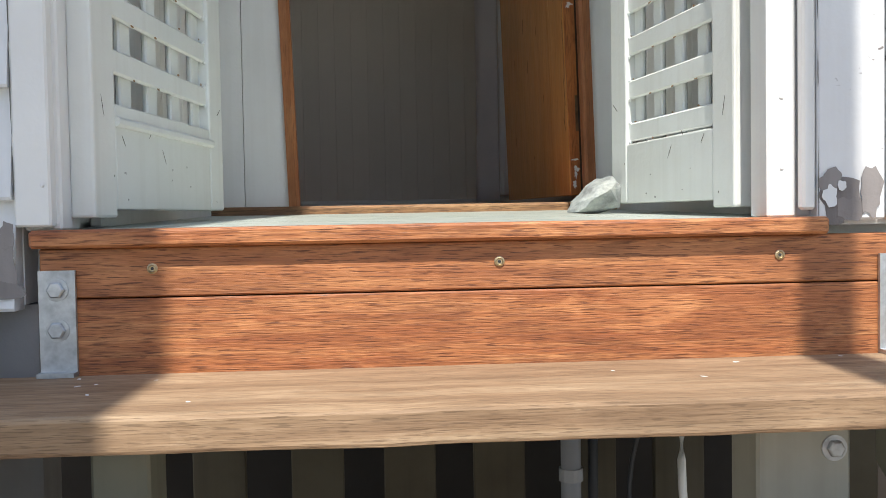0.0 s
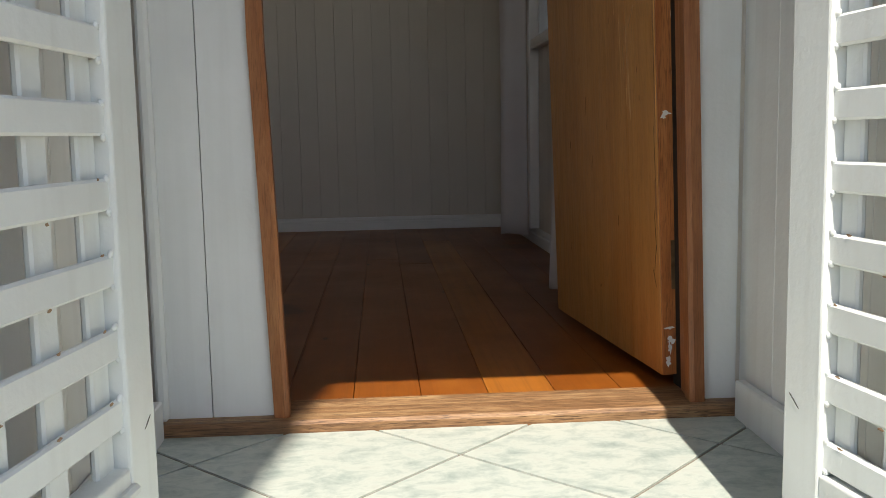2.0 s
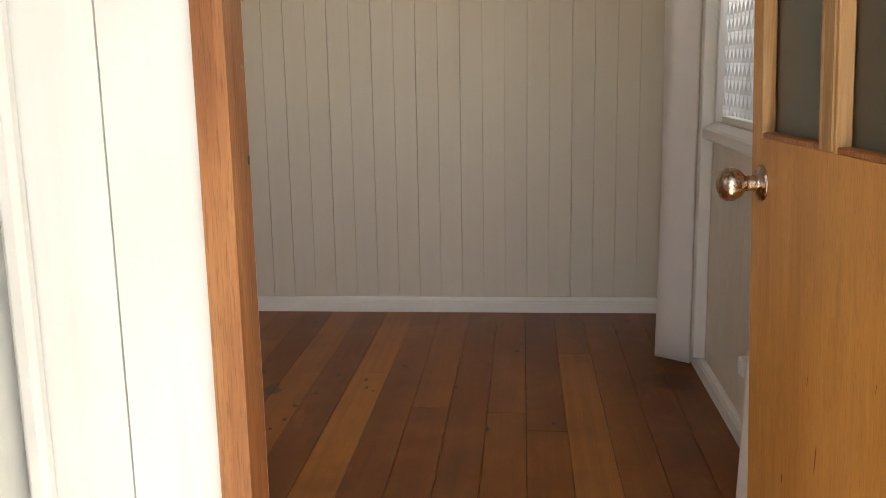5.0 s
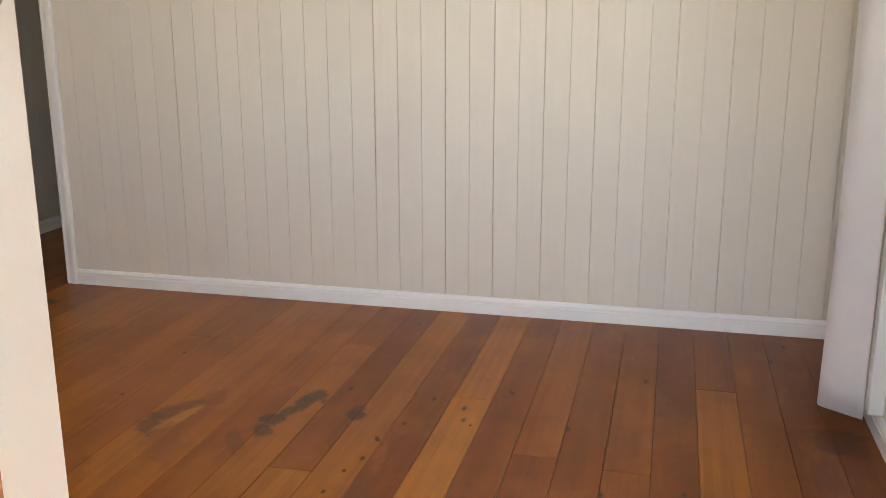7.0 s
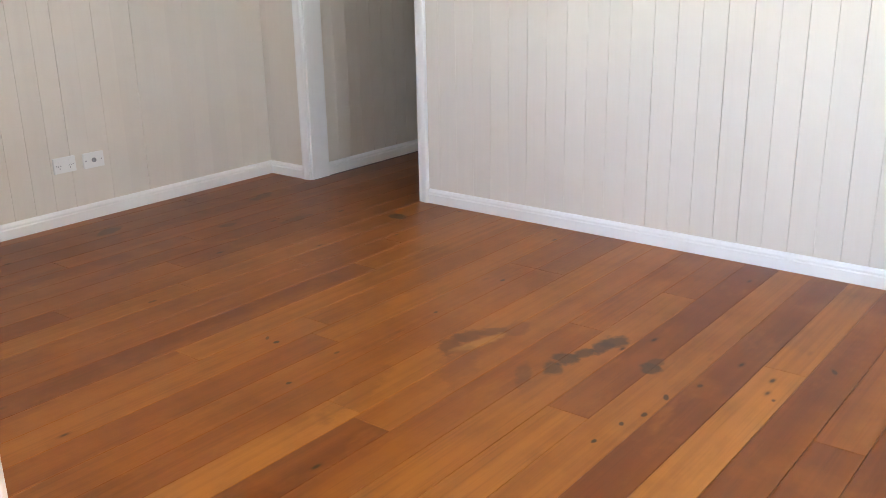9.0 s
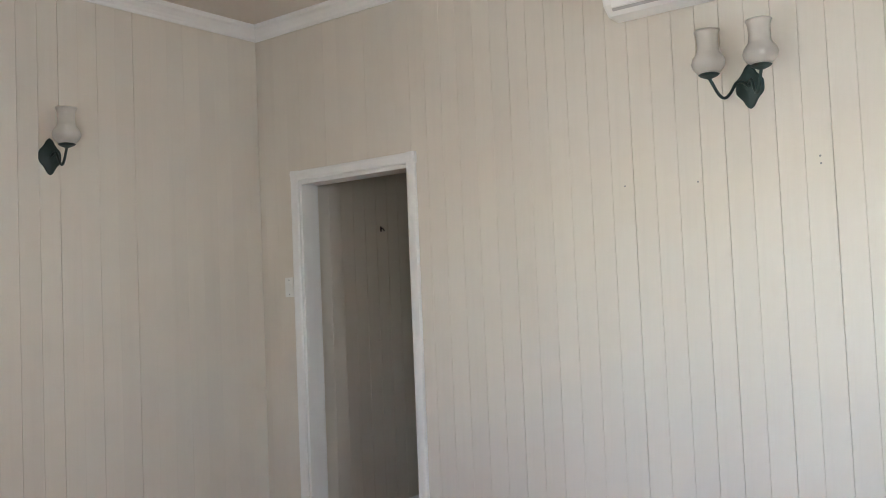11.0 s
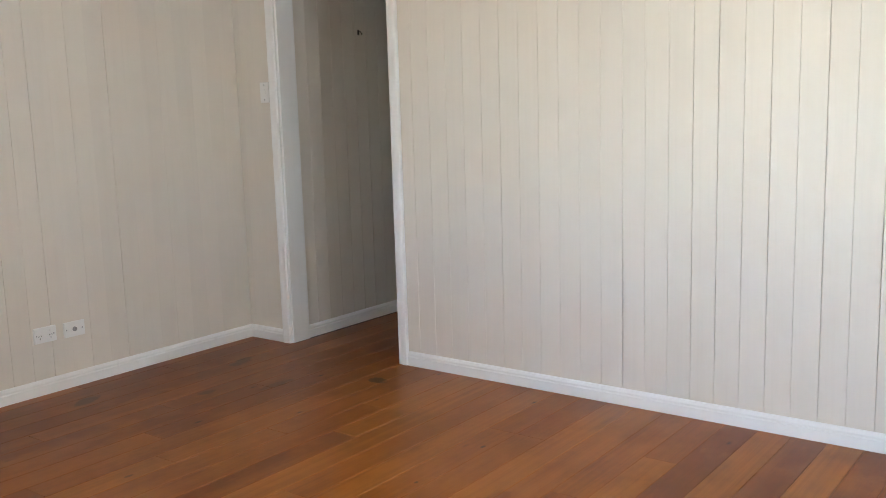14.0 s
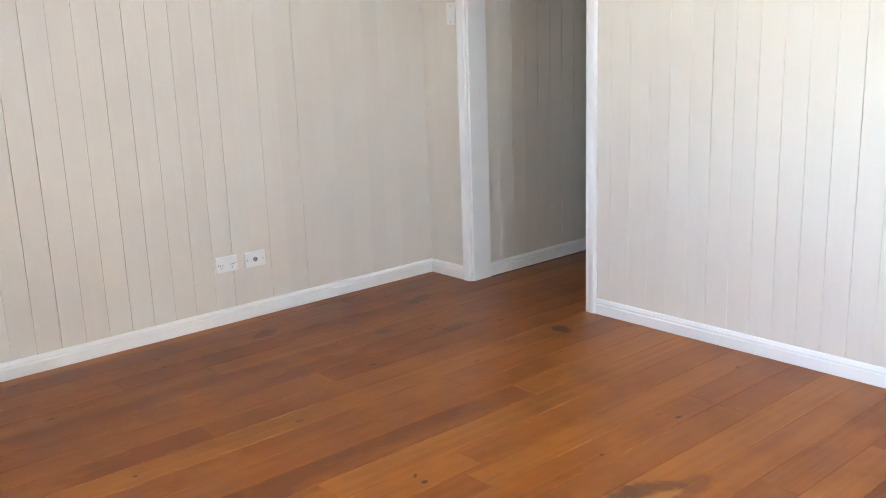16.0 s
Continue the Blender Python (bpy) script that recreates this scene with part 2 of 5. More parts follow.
PLANK, nt_, b_, c_ = plank_mat()
place_ = nt_.nodes.new("ShaderNodeNewGeometry").outputs["Position"]
ragged_ = nt_.nodes.new("ShaderNodeMath")
ragged_.operation = "MULTIPLY_ADD"
ragged_.inputs[1].default_value, ragged_.inputs[2].default_value = 1.6, -0.7
nt_.links.new(noise_at(nt_, place_, 14, 5, 0.65), ragged_.inputs[0])
SPOT = {"spill": (0.060, 0.030, 0.014), "knot": (0.040, 0.016, 0.007), "scorch": (0.13, 0.042, 0.012), "pale": (0.50, 0.24, 0.06)}
for kind_, x_, y_, rx_, ry_, turn_, k_ in (
        ("spill", -1.285, 2.580, 0.042, 0.060, -25, 0.85), ("spill", -1.298, 2.505, 0.036, 0.058, 5, 0.85), ("spill", -1.322, 2.430, 0.030, 0.055, -15, 0.8), ("spill", -1.350, 2.362, 0.042, 0.050, 20, 0.85), ("spill", -1.350, 2.270, 0.034, 0.060, 30, 0.75),
        ("spill", -1.40, 2.19, 0.028, 0.10, 30, 0.35), ("spill", -1.095, 2.451, 0.036, 0.040, 30, 0.85), ("spill", -1.10, 2.50, 0.026, 0.04, 0, 0.6),
        ("scorch", -1.719, 2.228, 0.050, 0.085, 20, 0.8), ("scorch", -1.709, 2.316, 0.045, 0.080, -10, 0.8), ("scorch", -1.671, 2.400, 0.036, 0.070, -30, 0.75), ("scorch", -1.62, 2.47, 0.05, 0.07, 10, 0.5), ("pale", -1.655, 2.30, 0.030, 0.12, -15, 0.5), ("scorch", -1.60, 2.12, 0.06, 0.16, 25, 0.35), ("scorch", -1.73, 1.77, 0.05, 0.2, 15, 0.35),
        ("knot", -2.222, 1.893, 0.022, 0.030, 10, 1.0), ("knot", -2.275, 1.899, 0.018, 0.045, 40, 0.8), ("knot", -2.914, 3.324, 0.045, 0.055, 70, 0.85), ("knot", -1.015, 1.951, 0.024, 0.040, 0, 1.0), ("knot", -0.969, 2.301, 0.022, 0.055, 25, 0.9), ("knot", -0.973, 2.163, 0.022, 0.042, 10, 0.9),
        ("knot", -1.00, 2.08, 0.018, 0.035, 20, 0.85), ("knot", -0.92, 2.433, 0.022, 0.032, 0, 0.75), ("knot", -0.624, 2.764, 0.024, 0.055, 30, 0.8), ("knot", -0.708, 2.466, 0.020, 0.030, 0, 0.8), ("knot", -1.952, 1.701, 0.018, 0.026, 0, 0.9), ("knot", -1.942, 2.854, 0.018, 0.035, 0, 0.85), ("knot", -1.992, 1.953, 0.018, 0.03, 0, 0.7),
        ("knot", -3.936, 1.793, 0.022, 0.030, 0, 0.9), ("knot", -3.824, 1.773, 0.024, 0.050, 0, 0.7), ("knot", -2.91, 1.874, 0.022, 0.05, 0, 0.6), ("knot", -2.925, 1.252, 0.018, 0.026, 0, 0.85), ("knot", -3.498, 2.729, 0.03, 0.05, 0, 0.5), ("knot", -1.948, 2.429, 0.018, 0.028, 0, 0.8), ("knot", -3.90, 2.325, 0.04, 0.09, 20, 0.6), ("knot", -3.793, 3.208, 0.04, 0.10, 20, 0.6),
        ("knot", -3.30, 3.0, 0.03, 0.10, 0, 0.4), ("knot", -0.505, 1.118, 0.05, 0.12, 20, 0.7), ("knot", 0.425, 2.618, 0.09, 0.10, 0, 0.5), ("knot", -0.04, 2.167, 0.018, 0.03, 0, 0.8)):
    c_ = stain(nt_, c_, place_, ragged_.outputs[0], SPOT[kind_], x_, y_, rx_, ry_, turn_, k_)
nt_.links.new(c_, b_.inputs["Base Color"])


def marble_tile():
    m, nt, b = mat("marbled_tile", 0.22)
    v, rnd = coords(nt, (1, 1, 1), 9.0)
    sv, _ = coords(nt, (1.0, 1.5, 1.0), 9.0)
    a, f = noise_at(nt, sv, 17, 8, 0.70, 0.3), noise_at(nt, v, 120, 2)
    c = ramp(nt, a, [(0.30, (0.28, 0.34, 0.32)), (0.44, (0.41, 0.465, 0.43)), (0.55, (0.52, 0.56, 0.51)), (0.66, (0.48, 0.51, 0.465)), (0.76, (0.33, 0.39, 0.36))])
    nt.links.new(c, b.inputs["Base Color"])
    nt.links.new(ramp(nt, a, [(0.3, 0.38), (0.7, 0.29)]), b.inputs["Roughness"])
    bump(nt, b, f, 0.08, 0.001)
    return m


TILE = marble_tile()
GROUT = paint("grout", (0.19, 0.17, 0.14), 0.8, amount=0.3)


def metal(name, color, rough, blot=0.1):
    m, nt, b = mat(name, rough, 1.0)
    v, _ = coords(nt, (1, 1, 1))
    n = noise_at(nt, v, 45, 5, 0.6)
    nt.links.new(mix(nt, ramp(nt, n, [(0.35, 0.0), (0.7, 1.0)]), color, tuple(x * (1 - blot * 3) for x in color)), b.inputs["Base Color"])
    nt.links.new(ramp(nt, n, [(0.3, rough), (0.7, min(1, rough + 0.2))]), b.inputs["Roughness"])
    return m


GALV = metal("galvanised_steel", (0.62, 0.65, 0.67), 0.45)
STEEL = metal("worn_steel", (0.45, 0.44, 0.42), 0.4)
BRASS = metal("screw_brass", (0.6, 0.48, 0.3), 0.35)
DARKBRASS = metal("aged_brass", (0.22, 0.15, 0.09), 0.5)
BRONZE = metal("polished_bronze", (0.62, 0.50, 0.43), 0.16, 0.06)
ALU = paint("white_aluminium", (0.78, 0.79, 0.79), 0.35, amount=0.05)
VERDIGRIS = paint("green_black_iron", (0.011, 0.026, 0.025), 0.45, (0.03, 0.08, 0.07), 0.4, 0.6)


def stone_mat():
    m, nt, b = mat("quartz_stone", 0.55)
    v, _ = coords(nt, (1, 1, 1))
    n, f = noise_at(nt, v, 22, 6, 0.65), noise_at(nt, v, 140, 3)
    nt.links.new(ramp(nt, n, [(0.3, (0.16, 0.17, 0.17)), (0.5, (0.32, 0.35, 0.34)), (0.62, (0.44, 0.46, 0.43)), (0.72, (0.6, 0.6, 0.54))]), b.inputs["Base Color"])
    bump(nt, b, f, 0.6, 0.002)
    return m


STONE = stone_mat()


def cloth(name, color):
    m, nt, b = mat(name, 0.9)
    v, _ = coords(nt, (1, 1, 1))
    n, w = noise_at(nt, v, 6, 4), noise_at(nt, v, 700, 2)
    nt.links.new(mix(nt, ramp(nt, n, [(0.4, 0.0), (0.8, 0.35)]), color, tuple(x * 0.85 for x in color)), b.inputs["Base Color"])
    b.inputs["Sheen Weight"].default_value = 0.2
    bump(nt, b, w, 0.3, 0.0006)
    return m


CURTAIN = cloth("white_curtain_cloth", (0.74, 0.71, 0.71))


def glass(name, color=(0.97, 0.98, 0.98), rough=0.0):
    m, nt, b = mat(name, rough)
    b.inputs["Base Color"].default_value = (*color, 1)
    b.inputs["Transmission Weight"].default_value = 1.0
    b.inputs["IOR"].default_value = 1.45
    return m


GLASS = glass("window_glass")
# near-black: the shade of the door gap put into a colour
SHADOW_GAP = paint("painted_gap_shade", (0.008, 0.006, 0.005), 0.9, (0.004, 0.003, 0.003), 0.4)
DOOR_GLASS = glass("frosted_door_glass", (0.55, 0.62, 0.6), 0.35)
NEIGHBOUR_BASE = paint("grey_base_paint", (0.30, 0.30, 0.31), 0.7, (0.14, 0.13, 0.12), 0.5, 0.6)
NEIGHBOUR = paint("grey_render", (0.16, 0.16, 0.165), 0.8, (0.08, 0.08, 0.08), 0.4)
BARE = paint("bare_weathered_timber", (0.27, 0.25, 0.245), 0.8, (0.06, 0.05, 0.05), 0.6, 0.8)
RUST = paint("rust_stain", (0.34, 0.22, 0.13), 0.8, (0.2, 0.1, 0.05), 0.5)
SCUFF = paint("dark_scuff", (0.12, 0.12, 0.11), 0.7, (0.05, 0.05, 0.05), 0.4)
SHADE_GLASS = glass("frosted_shade_glass", (0.98, 0.97, 0.96), 0.29)
SHADE_GLASS.node_tree.nodes["Principled BSDF"].inputs["Transmission Weight"].default_value = 0.95
GRASS, gn_, gb_ = mat("concrete_paving", 0.9)
gv_, _ = coords(gn_, (1, 1, 1))
gn_.links.new(ramp(gn_, noise_at(gn_, gv_, 1.5, 8, 0.7), [(0.3, (0.24, 0.22, 0.18)), (0.7, (0.36, 0.34, 0.29))]), gb_.inputs["Base Color"])


# ---- building helpers ----
def mesh_of(name, bm, material, smooth=False):
    me = bpy.data.meshes.new(name)
    bm.normal_update()
    bm.to_mesh(me)
    bm.free()
    me.materials.append(material)
    if smooth:
        for p in me.polygons:
            p.use_smooth = True
    return me


def thing(name, label, category, group="", kind="", at=None):
    ob = new(name)
    if at is not None:
        ob.matrix_basis = at
    return tagged(ob, label, category, group, kind)


def part(name, bm, material, parent, label="", smooth=False):
    ob = new(name, mesh_of(name, bm, material, smooth))
    ob.parent = parent
    return tagged(ob, label)


def solid(name, bm, material, label, category, kind="", smooth=False):
    return tagged(new(name, mesh_of(name, bm, material, smooth)), label, category, "", kind)


def box(x0, x1, y0, y1, z0, z1, bevel=0.0, bm=None, segments=1):
    out = bm if bm is not None else bmesh.new()
    r = bmesh.ops.create_cube(out, size=1.0)
    vs = r["verts"]
    for v in vs:
        v.co = Vector((x0 + (v.co.x + 0.5) * (x1 - x0), y0 + (v.co.y + 0.5) * (y1 - y0), z0 + (v.co.z + 0.5) * (z1 - z0)))
    if bevel:
        bmesh.ops.bevel(out, geom=list({e for v in vs for e in v.link_edges}), offset=bevel, segments=segments, affect="EDGES", profile=0.5)
    return out


def prism(profile, a, b, axis="y", bm=None):
    """A closed outline swept along an axis. For y the outline is (x, z); for x it is (y, z); for z it is (x, y)."""
    out = bm if bm is not None else bmesh.new()
    put = {"y": lambda p, t: (p[0], t, p[1]), "x": lambda p, t: (t, p[0], p[1]), "z": lambda p, t: (p[0], p[1], t)}[axis]
    lo, hi = [out.verts.new(put(p, a)) for p in profile], [out.verts.new(put(p, b)) for p in profile]
    n = len(profile)
    faces = [out.faces.new((lo[i], lo[(i + 1) % n], hi[(i + 1) % n], hi[i])) for i in range(n)]
    faces += [out.faces.new(lo), out.faces.new(hi)]
    bmesh.ops.recalc_face_normals(out, faces=faces)
    return out


def lathe(profile, segments=20, bm=None, m=None):
    """Spins (radius, height) about z; m places it."""
    out = bm if bm is not None else bmesh.new()
    m = m or Matrix()
    rings = [[out.verts.new(m @ Vector((r * math.cos(2 * math.pi * k / segments), r * math.sin(2 * math.pi * k / segments), z))) for k in range(segments)] for r, z in profile]
    for a, b in zip(rings, rings[1:]):
        for k in range(segments):
            out.faces.new((a[k], a[(k + 1) % segments], b[(k + 1) % segments], b[k]))
    if profile[0][0] > 1e-5:
        out.faces.new(rings[0][::-1])
    if profile[-1][0] > 1e-5:
        out.faces.new(rings[-1])
    return out


def tube(points, radius, sides=8, bm=None):
    out = bm if bm is not None else bmesh.new()
    pts = [Vector(p) for p in points]
    rings = []
    for i, p in enumerate(pts):
        d = (pts[min(i + 1, len(pts) - 1)] - pts[max(i - 1, 0)]).normalized()
        q = d.to_track_quat("Z", "Y").to_matrix()
        rings.append([out.verts.new(p + q @ Vector((radius * math.cos(2 * math.pi * k / sides), radius * math.sin(2 * math.pi * k / sides), 0))) for k in range(sides)])
    for a, b in zip(rings, rings[1:]):
        for k in range(sides):
            out.faces.new((a[k], a[(k + 1) % sides], b[(k + 1) % sides], b[k]))
    out.faces.new(rings[0][::-1])
    out.faces.new(rings[-1])
    return out


def blot(w, h, seed, rough=0.5, n=22):
    """A ragged flake outline in the local x-z plane, 0.4 mm thick."""
    ring = []
    for k in range(n):
        t = 2 * math.pi * k / n
        r = 1 + rough * noise.noise((math.cos(t) * 1.7 + seed, math.sin(t) * 1.7, seed * 3.1)) + 0.3 * rough * noise.noise((math.cos(t) * 6, math.sin(t) * 6, seed))
        ring.append((w * r * math.cos(t), h * r * math.sin(t)))
    out = bmesh.new()
    a, c = [out.verts.new((x, 0, z)) for x, z in ring], [out.verts.new((x, 0.0004, z)) for x, z in ring]
    out.faces.new(a[::-1])
    out.faces.new(c)
    for k in range(n):
        out.faces.new((a[k], a[(k + 1) % n], c[(k + 1) % n], c[k]))
    bmesh.ops.recalc_face_normals(out, faces=out.faces)
    return out


def mark(name, bm, material, parent, m, label=""):
    ob = part(name, bm, material, parent, label)
    ob.matrix_basis = m
    return ob


def share(name, me, parent, m):
    ob = new(name, me)
    ob.parent = parent
    ob.matrix_basis = m
    return ob


rng = random.Random(4)
X0, X1, Y0, Y1, CEIL = -4.185, 0.555, 0.13, 3.63, 3.055   # the room inside its boards
DX0, DX1 = -0.405, 0.378                                # front door opening between the jambs
HX0, HX1, HZ = -3.835, -3.008, 2.082                       # opening to the hall
BW = 0.1057                                            # lining board pitch
TH = 0.013                                             # lining board thickness

# ---- structure: the room ----
room_floor_bed = solid("subfloor", box(-4.3, 0.66, 0.0, 3.76, -0.2, -0.022), DARK, "dark timber bearers under the floor", "floor", "structure")
wall_north = tagged(new("wall_north", mesh_of("wall_north", box(X0 - 0.1, HX0, Y1 + TH, Y1 + 0.13, 0, CEIL, bm=box(HX1, X1 + 0.1, Y1 + TH, Y1 + 0.13, 0, CEIL, bm=box(HX0, HX1, Y1 + TH, Y1 + 0.13, HZ, CEIL))), CREAM)),
                    "cream painted tongue-and-groove lined wall", "wall", "", "structure")
wall_west = solid("wall_west", box(X0 - 0.12, X0 - TH, 0.0, Y1 + TH, 0, CEIL), CREAM, "cream painted tongue-and-groove lined wall", "wall", "structure")
WY0, WY1, WZ0, WZ1 = 1.78, 2.655, 0.985, 2.12           # east window opening
bm = box(X1 + TH, X1 + 0.12, 0.13, WY0, -0.2, CEIL)
box(X1 + TH, X1 + 0.12, WY1, Y1 + 0.13, -0.2, CEIL, bm=bm)
box(X1 + TH, X1 + 0.12, WY0, WY1, -0.2, WZ0, bm=bm)
box(X1 + TH, X1 + 0.12, WY0, WY1, WZ1, CEIL, bm=bm)
wall_east = solid("wall_east", bm, CREAM, "cream painted tongue-and-groove lined wall under a window", "wall", "structure")
SX0, SX1, SZ0, SZ1 = -2.45, -1.25, 1.0, 2.15           # south window opening, unseen, added to let light in
DZ = 2.05
bm = box(X0 - 0.12, SX0, 0.012, Y0, -0.2, CEIL)
box(SX1, DX0 - 0.031, 0.012, Y0, -0.2, CEIL, bm=bm)
box(SX0, SX1, 0.012, Y0, -0.2, SZ0, bm=bm)
box(SX0, SX1, 0.012, Y0, SZ1, CEIL, bm=bm)
box(DX0 - 0.031, DX1 + 0.031, 0.012, Y0, DZ + 0.036, CEIL, bm=bm)
box(DX1 + 0.031, X1 + 0.12, 0.012, Y0, -0.2, CEIL, bm=bm)
wall_south = solid("wall_south", bm, CREAM, "cream painted front wall with the entrance door", "wall", "structure")
solid("ceiling", box(X0 - 0.12, X1 + 0.12, 0.0, 7.1, CEIL, CEIL + 0.05), CEILING, "off-white flat painted ceiling", "ceiling", "structure")
# hall behind the opening
bm = box(HX0 - 0.16, HX0 - 0.03, Y1 + 0.13, 7.0, 0, CEIL)
hall_wall_west = solid("hall_wall_west", bm, CREAM, "cream board-lined hall wall in shade", "wall", "structure")
solid("hall_wall_east", box(-2.88, -2.78, Y1 + 0.13, 7.0, 0, CEIL), CREAM, "cream painted hall wall", "wall", "structure")
solid("hall_wall_end", box(HX0 - 0.16, -2.78, 7.0, 7.1, 0, CEIL), CREAM, "cream painted wall at the end of the hall", "wall", "structure")
solid("hall_floor_bed", box(HX0 - 0.16, -2.78, 3.76, 7.1, -0.2, -0.022), DARK, "dark timber bearers under the hall floor", "floor", "structure")


def moulding(name, profile, a, b, axis, material, label):
    return solid(name, prism(profile, a, b, axis), material, label, "trim", "structure")


def skirting(depth, flip=1.0, base=0.0):
    return [(base, 0.0), (base + flip * 0.018, 0.0), (base + flip * 0.018, 0.046), (base + flip * 0.014, 0.051), (base + flip * 0.0145, 0.060), (base + flip * 0.008, 0.071), (base, 0.075)]


moulding("baseboard_north", skirting(0, -1, Y1), HX1 + 0.063, X1 - 0.018, "x", WHITE_IN, "white gloss moulded skirting board")
moulding("baseboard_north_stub", skirting(0, -1, Y1), X0 + 0.018, HX0 - 0.063, "x", WHITE_IN, "white gloss moulded skirting board")
moulding("baseboard_west", skirting(0, 1, X0), Y0, Y1, "y", WHITE_IN, "white gloss moulded skirting board")
moulding("baseboard_east", skirting(0, -1, X1), Y0, Y1, "y", WHITE_IN, "white gloss moulded skirting board")
moulding("baseboard_hall", skirting(0, 1, HX0 - 0.017), Y1 + 0.131, 7.0, "y", WHITE_IN, "white skirting board in the hall")
cove = [(0, 0), (0.008, 0), (0.010, 0.018), (0.022, 0.036), (0.042, 0.054), (0.062, 0.062), (0.066, 0.074), (0.070, 0.074), (0.070, 0.085), (0, 0.085)]
moulding("trim_cornice_north", [(Y1 - p, CEIL - 0.085 + q) for p, q in cove], X0, X1, "x", WHITE_IN, "white painted coved cornice")
moulding("trim_cornice_west", [(X0 + p, CEIL - 0.085 + q) for p, q in cove], Y0, Y1, "y", WHITE_IN, "white painted coved cornice")
moulding("trim_cornice_east", [(X1 - p, CEIL - 0.085 + q) for p, q in cove], Y0, Y1, "y", WHITE_IN, "white painted coved cornice")

# hall opening: lining and architrave
door_hall = thing("door_1", "white painted doorway architrave round an open hall doorway", "doorway", kind="structure")
for nm, bm in (("jamb", box(HX0 - 0.012, HX0 + 0.012, Y1 - 0.002, Y1 + 0.131, 0, HZ, 0.002)), ("jamb", box(HX1 - 0.012, HX1 + 0.012, Y1 - 0.002, Y1 + 0.131, 0, HZ, 0.002)),
               ("head_lining", box(HX0 + 0.012, HX1 - 0.012, Y1 - 0.002, Y1 + 0.131, HZ - 0.024, HZ, 0.002))):
    part(nm, bm, WHITE_IN, door_hall)
arch = [(0, 0), (0, -0.012), (0.008, -0.018), (0.020, -0.016), (0.045, -0.022), (0.056, -0.020), (0.060, -0.012), (0.060, 0)]
part("architrave", prism([(HX0 - p, Y1 - 0.003 + q) for p, q in arch], 0, HZ + 0.058, "z"), WHITE_IN, door_hall)
part("architrave", prism([(HX1 + p, Y1 - 0.003 + q) for p, q in arch], 0, HZ + 0.058, "z"), WHITE_IN, door_hall)
part("architrave", prism([(Y1 - 0.001 + q, HZ - 0.004 + p) for p, q in arch], HX0 - 0.063, HX1 + 0.063, "x"), WHITE_IN, door_hall)

# front door frame: the old frame has racked out of plumb
def lean(side, z):
    return -0.028 * z if side > 0 else 0.022 * max(0.0, 1 - z / 0.7)


door_frame = thing("door_2", "red-brown stained timber front door frame, scratched", "door frame", kind="structure")
for side, xi in ((-1, DX0), (1, DX1)):
    prof = [(xi + side * 0.002, -0.016), (xi + side * 0.010, -0.022), (xi + side * 0.031, -0.018), (xi + side * 0.031, 0.100), (xi + side * 0.020, 0.100), (xi + side * 0.018, 0.046), (xi + side * 0.006, 0.042), (xi + side * 0.005, 0.020), (xi + side * 0.003, 0.014)]
    if side > 0:
        prof = [(px, min(py, 0.072)) for px, py in prof[:4]] + [(xi + 0.014, 0.072), (xi + 0.010, 0.040), (xi + 0.006, 0.020), (xi + 0.003, 0.014)]
    bm = prism(prof, 0.0, 0.7, "z")
    prism(prof, 0.7, DZ, "z", bm)
    for v in bm.verts:
        v.co.x += lean(side, v.co.z)
    part("jamb", bm, JAMB, door_frame, "red-brown stained timber jamb with a stop bead")
# strip behind the right jamb, coloured as the gap's shade
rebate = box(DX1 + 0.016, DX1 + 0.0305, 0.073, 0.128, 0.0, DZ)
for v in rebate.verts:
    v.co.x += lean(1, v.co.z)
part("rebate", rebate, SHADOW_GAP, door_frame, "near-black strip that paints the shade of the gap behind the jamb")
part("head", box(DX0 - 0.031, DX1 + 0.031, -0.018, 0.100, DZ, DZ + 0.036, 0.002), JAMB, door_frame)
part("interior_architrave", prism([(-0.505, 0.1005), (-0.505, 0.172), (-0.499, 0.177), (-0.450, 0.177), (-0.4465, 0.173), (-0.430, 0.112), (-0.4265, 0.1005)], 0, DZ + 0.07, "z"), WHITE_IN, door_frame, "white painted inner architrave")
part("interior_architrave", box(DX1 + 0.040, DX1 + 0.10, 0.1305, 0.145, 0, DZ + 0.07, 0.003), WHITE_IN, door_frame)
part("interior_architrave", box(DX0 - 0.10, DX1 + 0.10, 0.1305, 0.144, DZ + 0.016, DZ + 0.07, 0.003), WHITE_IN, door_frame)
strike = part("strike_plate", box(DX0 - 0.021, DX0 - 0.017, 0.088, 0.099, 1.278, 1.37, 0.001), STEEL, door_frame, "worn steel lock keeper")
part("keeper_box", box(DX0 - 0.034, DX0 - 0.010, 0.101, 0.128, 1.281, 1.365, 0.003), STEEL, door_frame)
part("threshold", prism([(-0.045, -0.045), (-0.045, -0.006), (-0.038, 0.0005), (0.098, 0.0005), (0.098, -0.045)], -0.63, 0.475, "x"), SILLWOOD, door_frame, "worn timber threshold board")
for y, zz in ((0.090, 1.107), (0.059, 1.085), (0.08, 0.45)):
    ob = part("nail_hole", blot(0.003, 0.005, zz * 5, 0.4, 12), BLACK, door_frame)
    ob.matrix_basis = pose(DX0 - 0.0180, y, zz, 0, 0, 90)

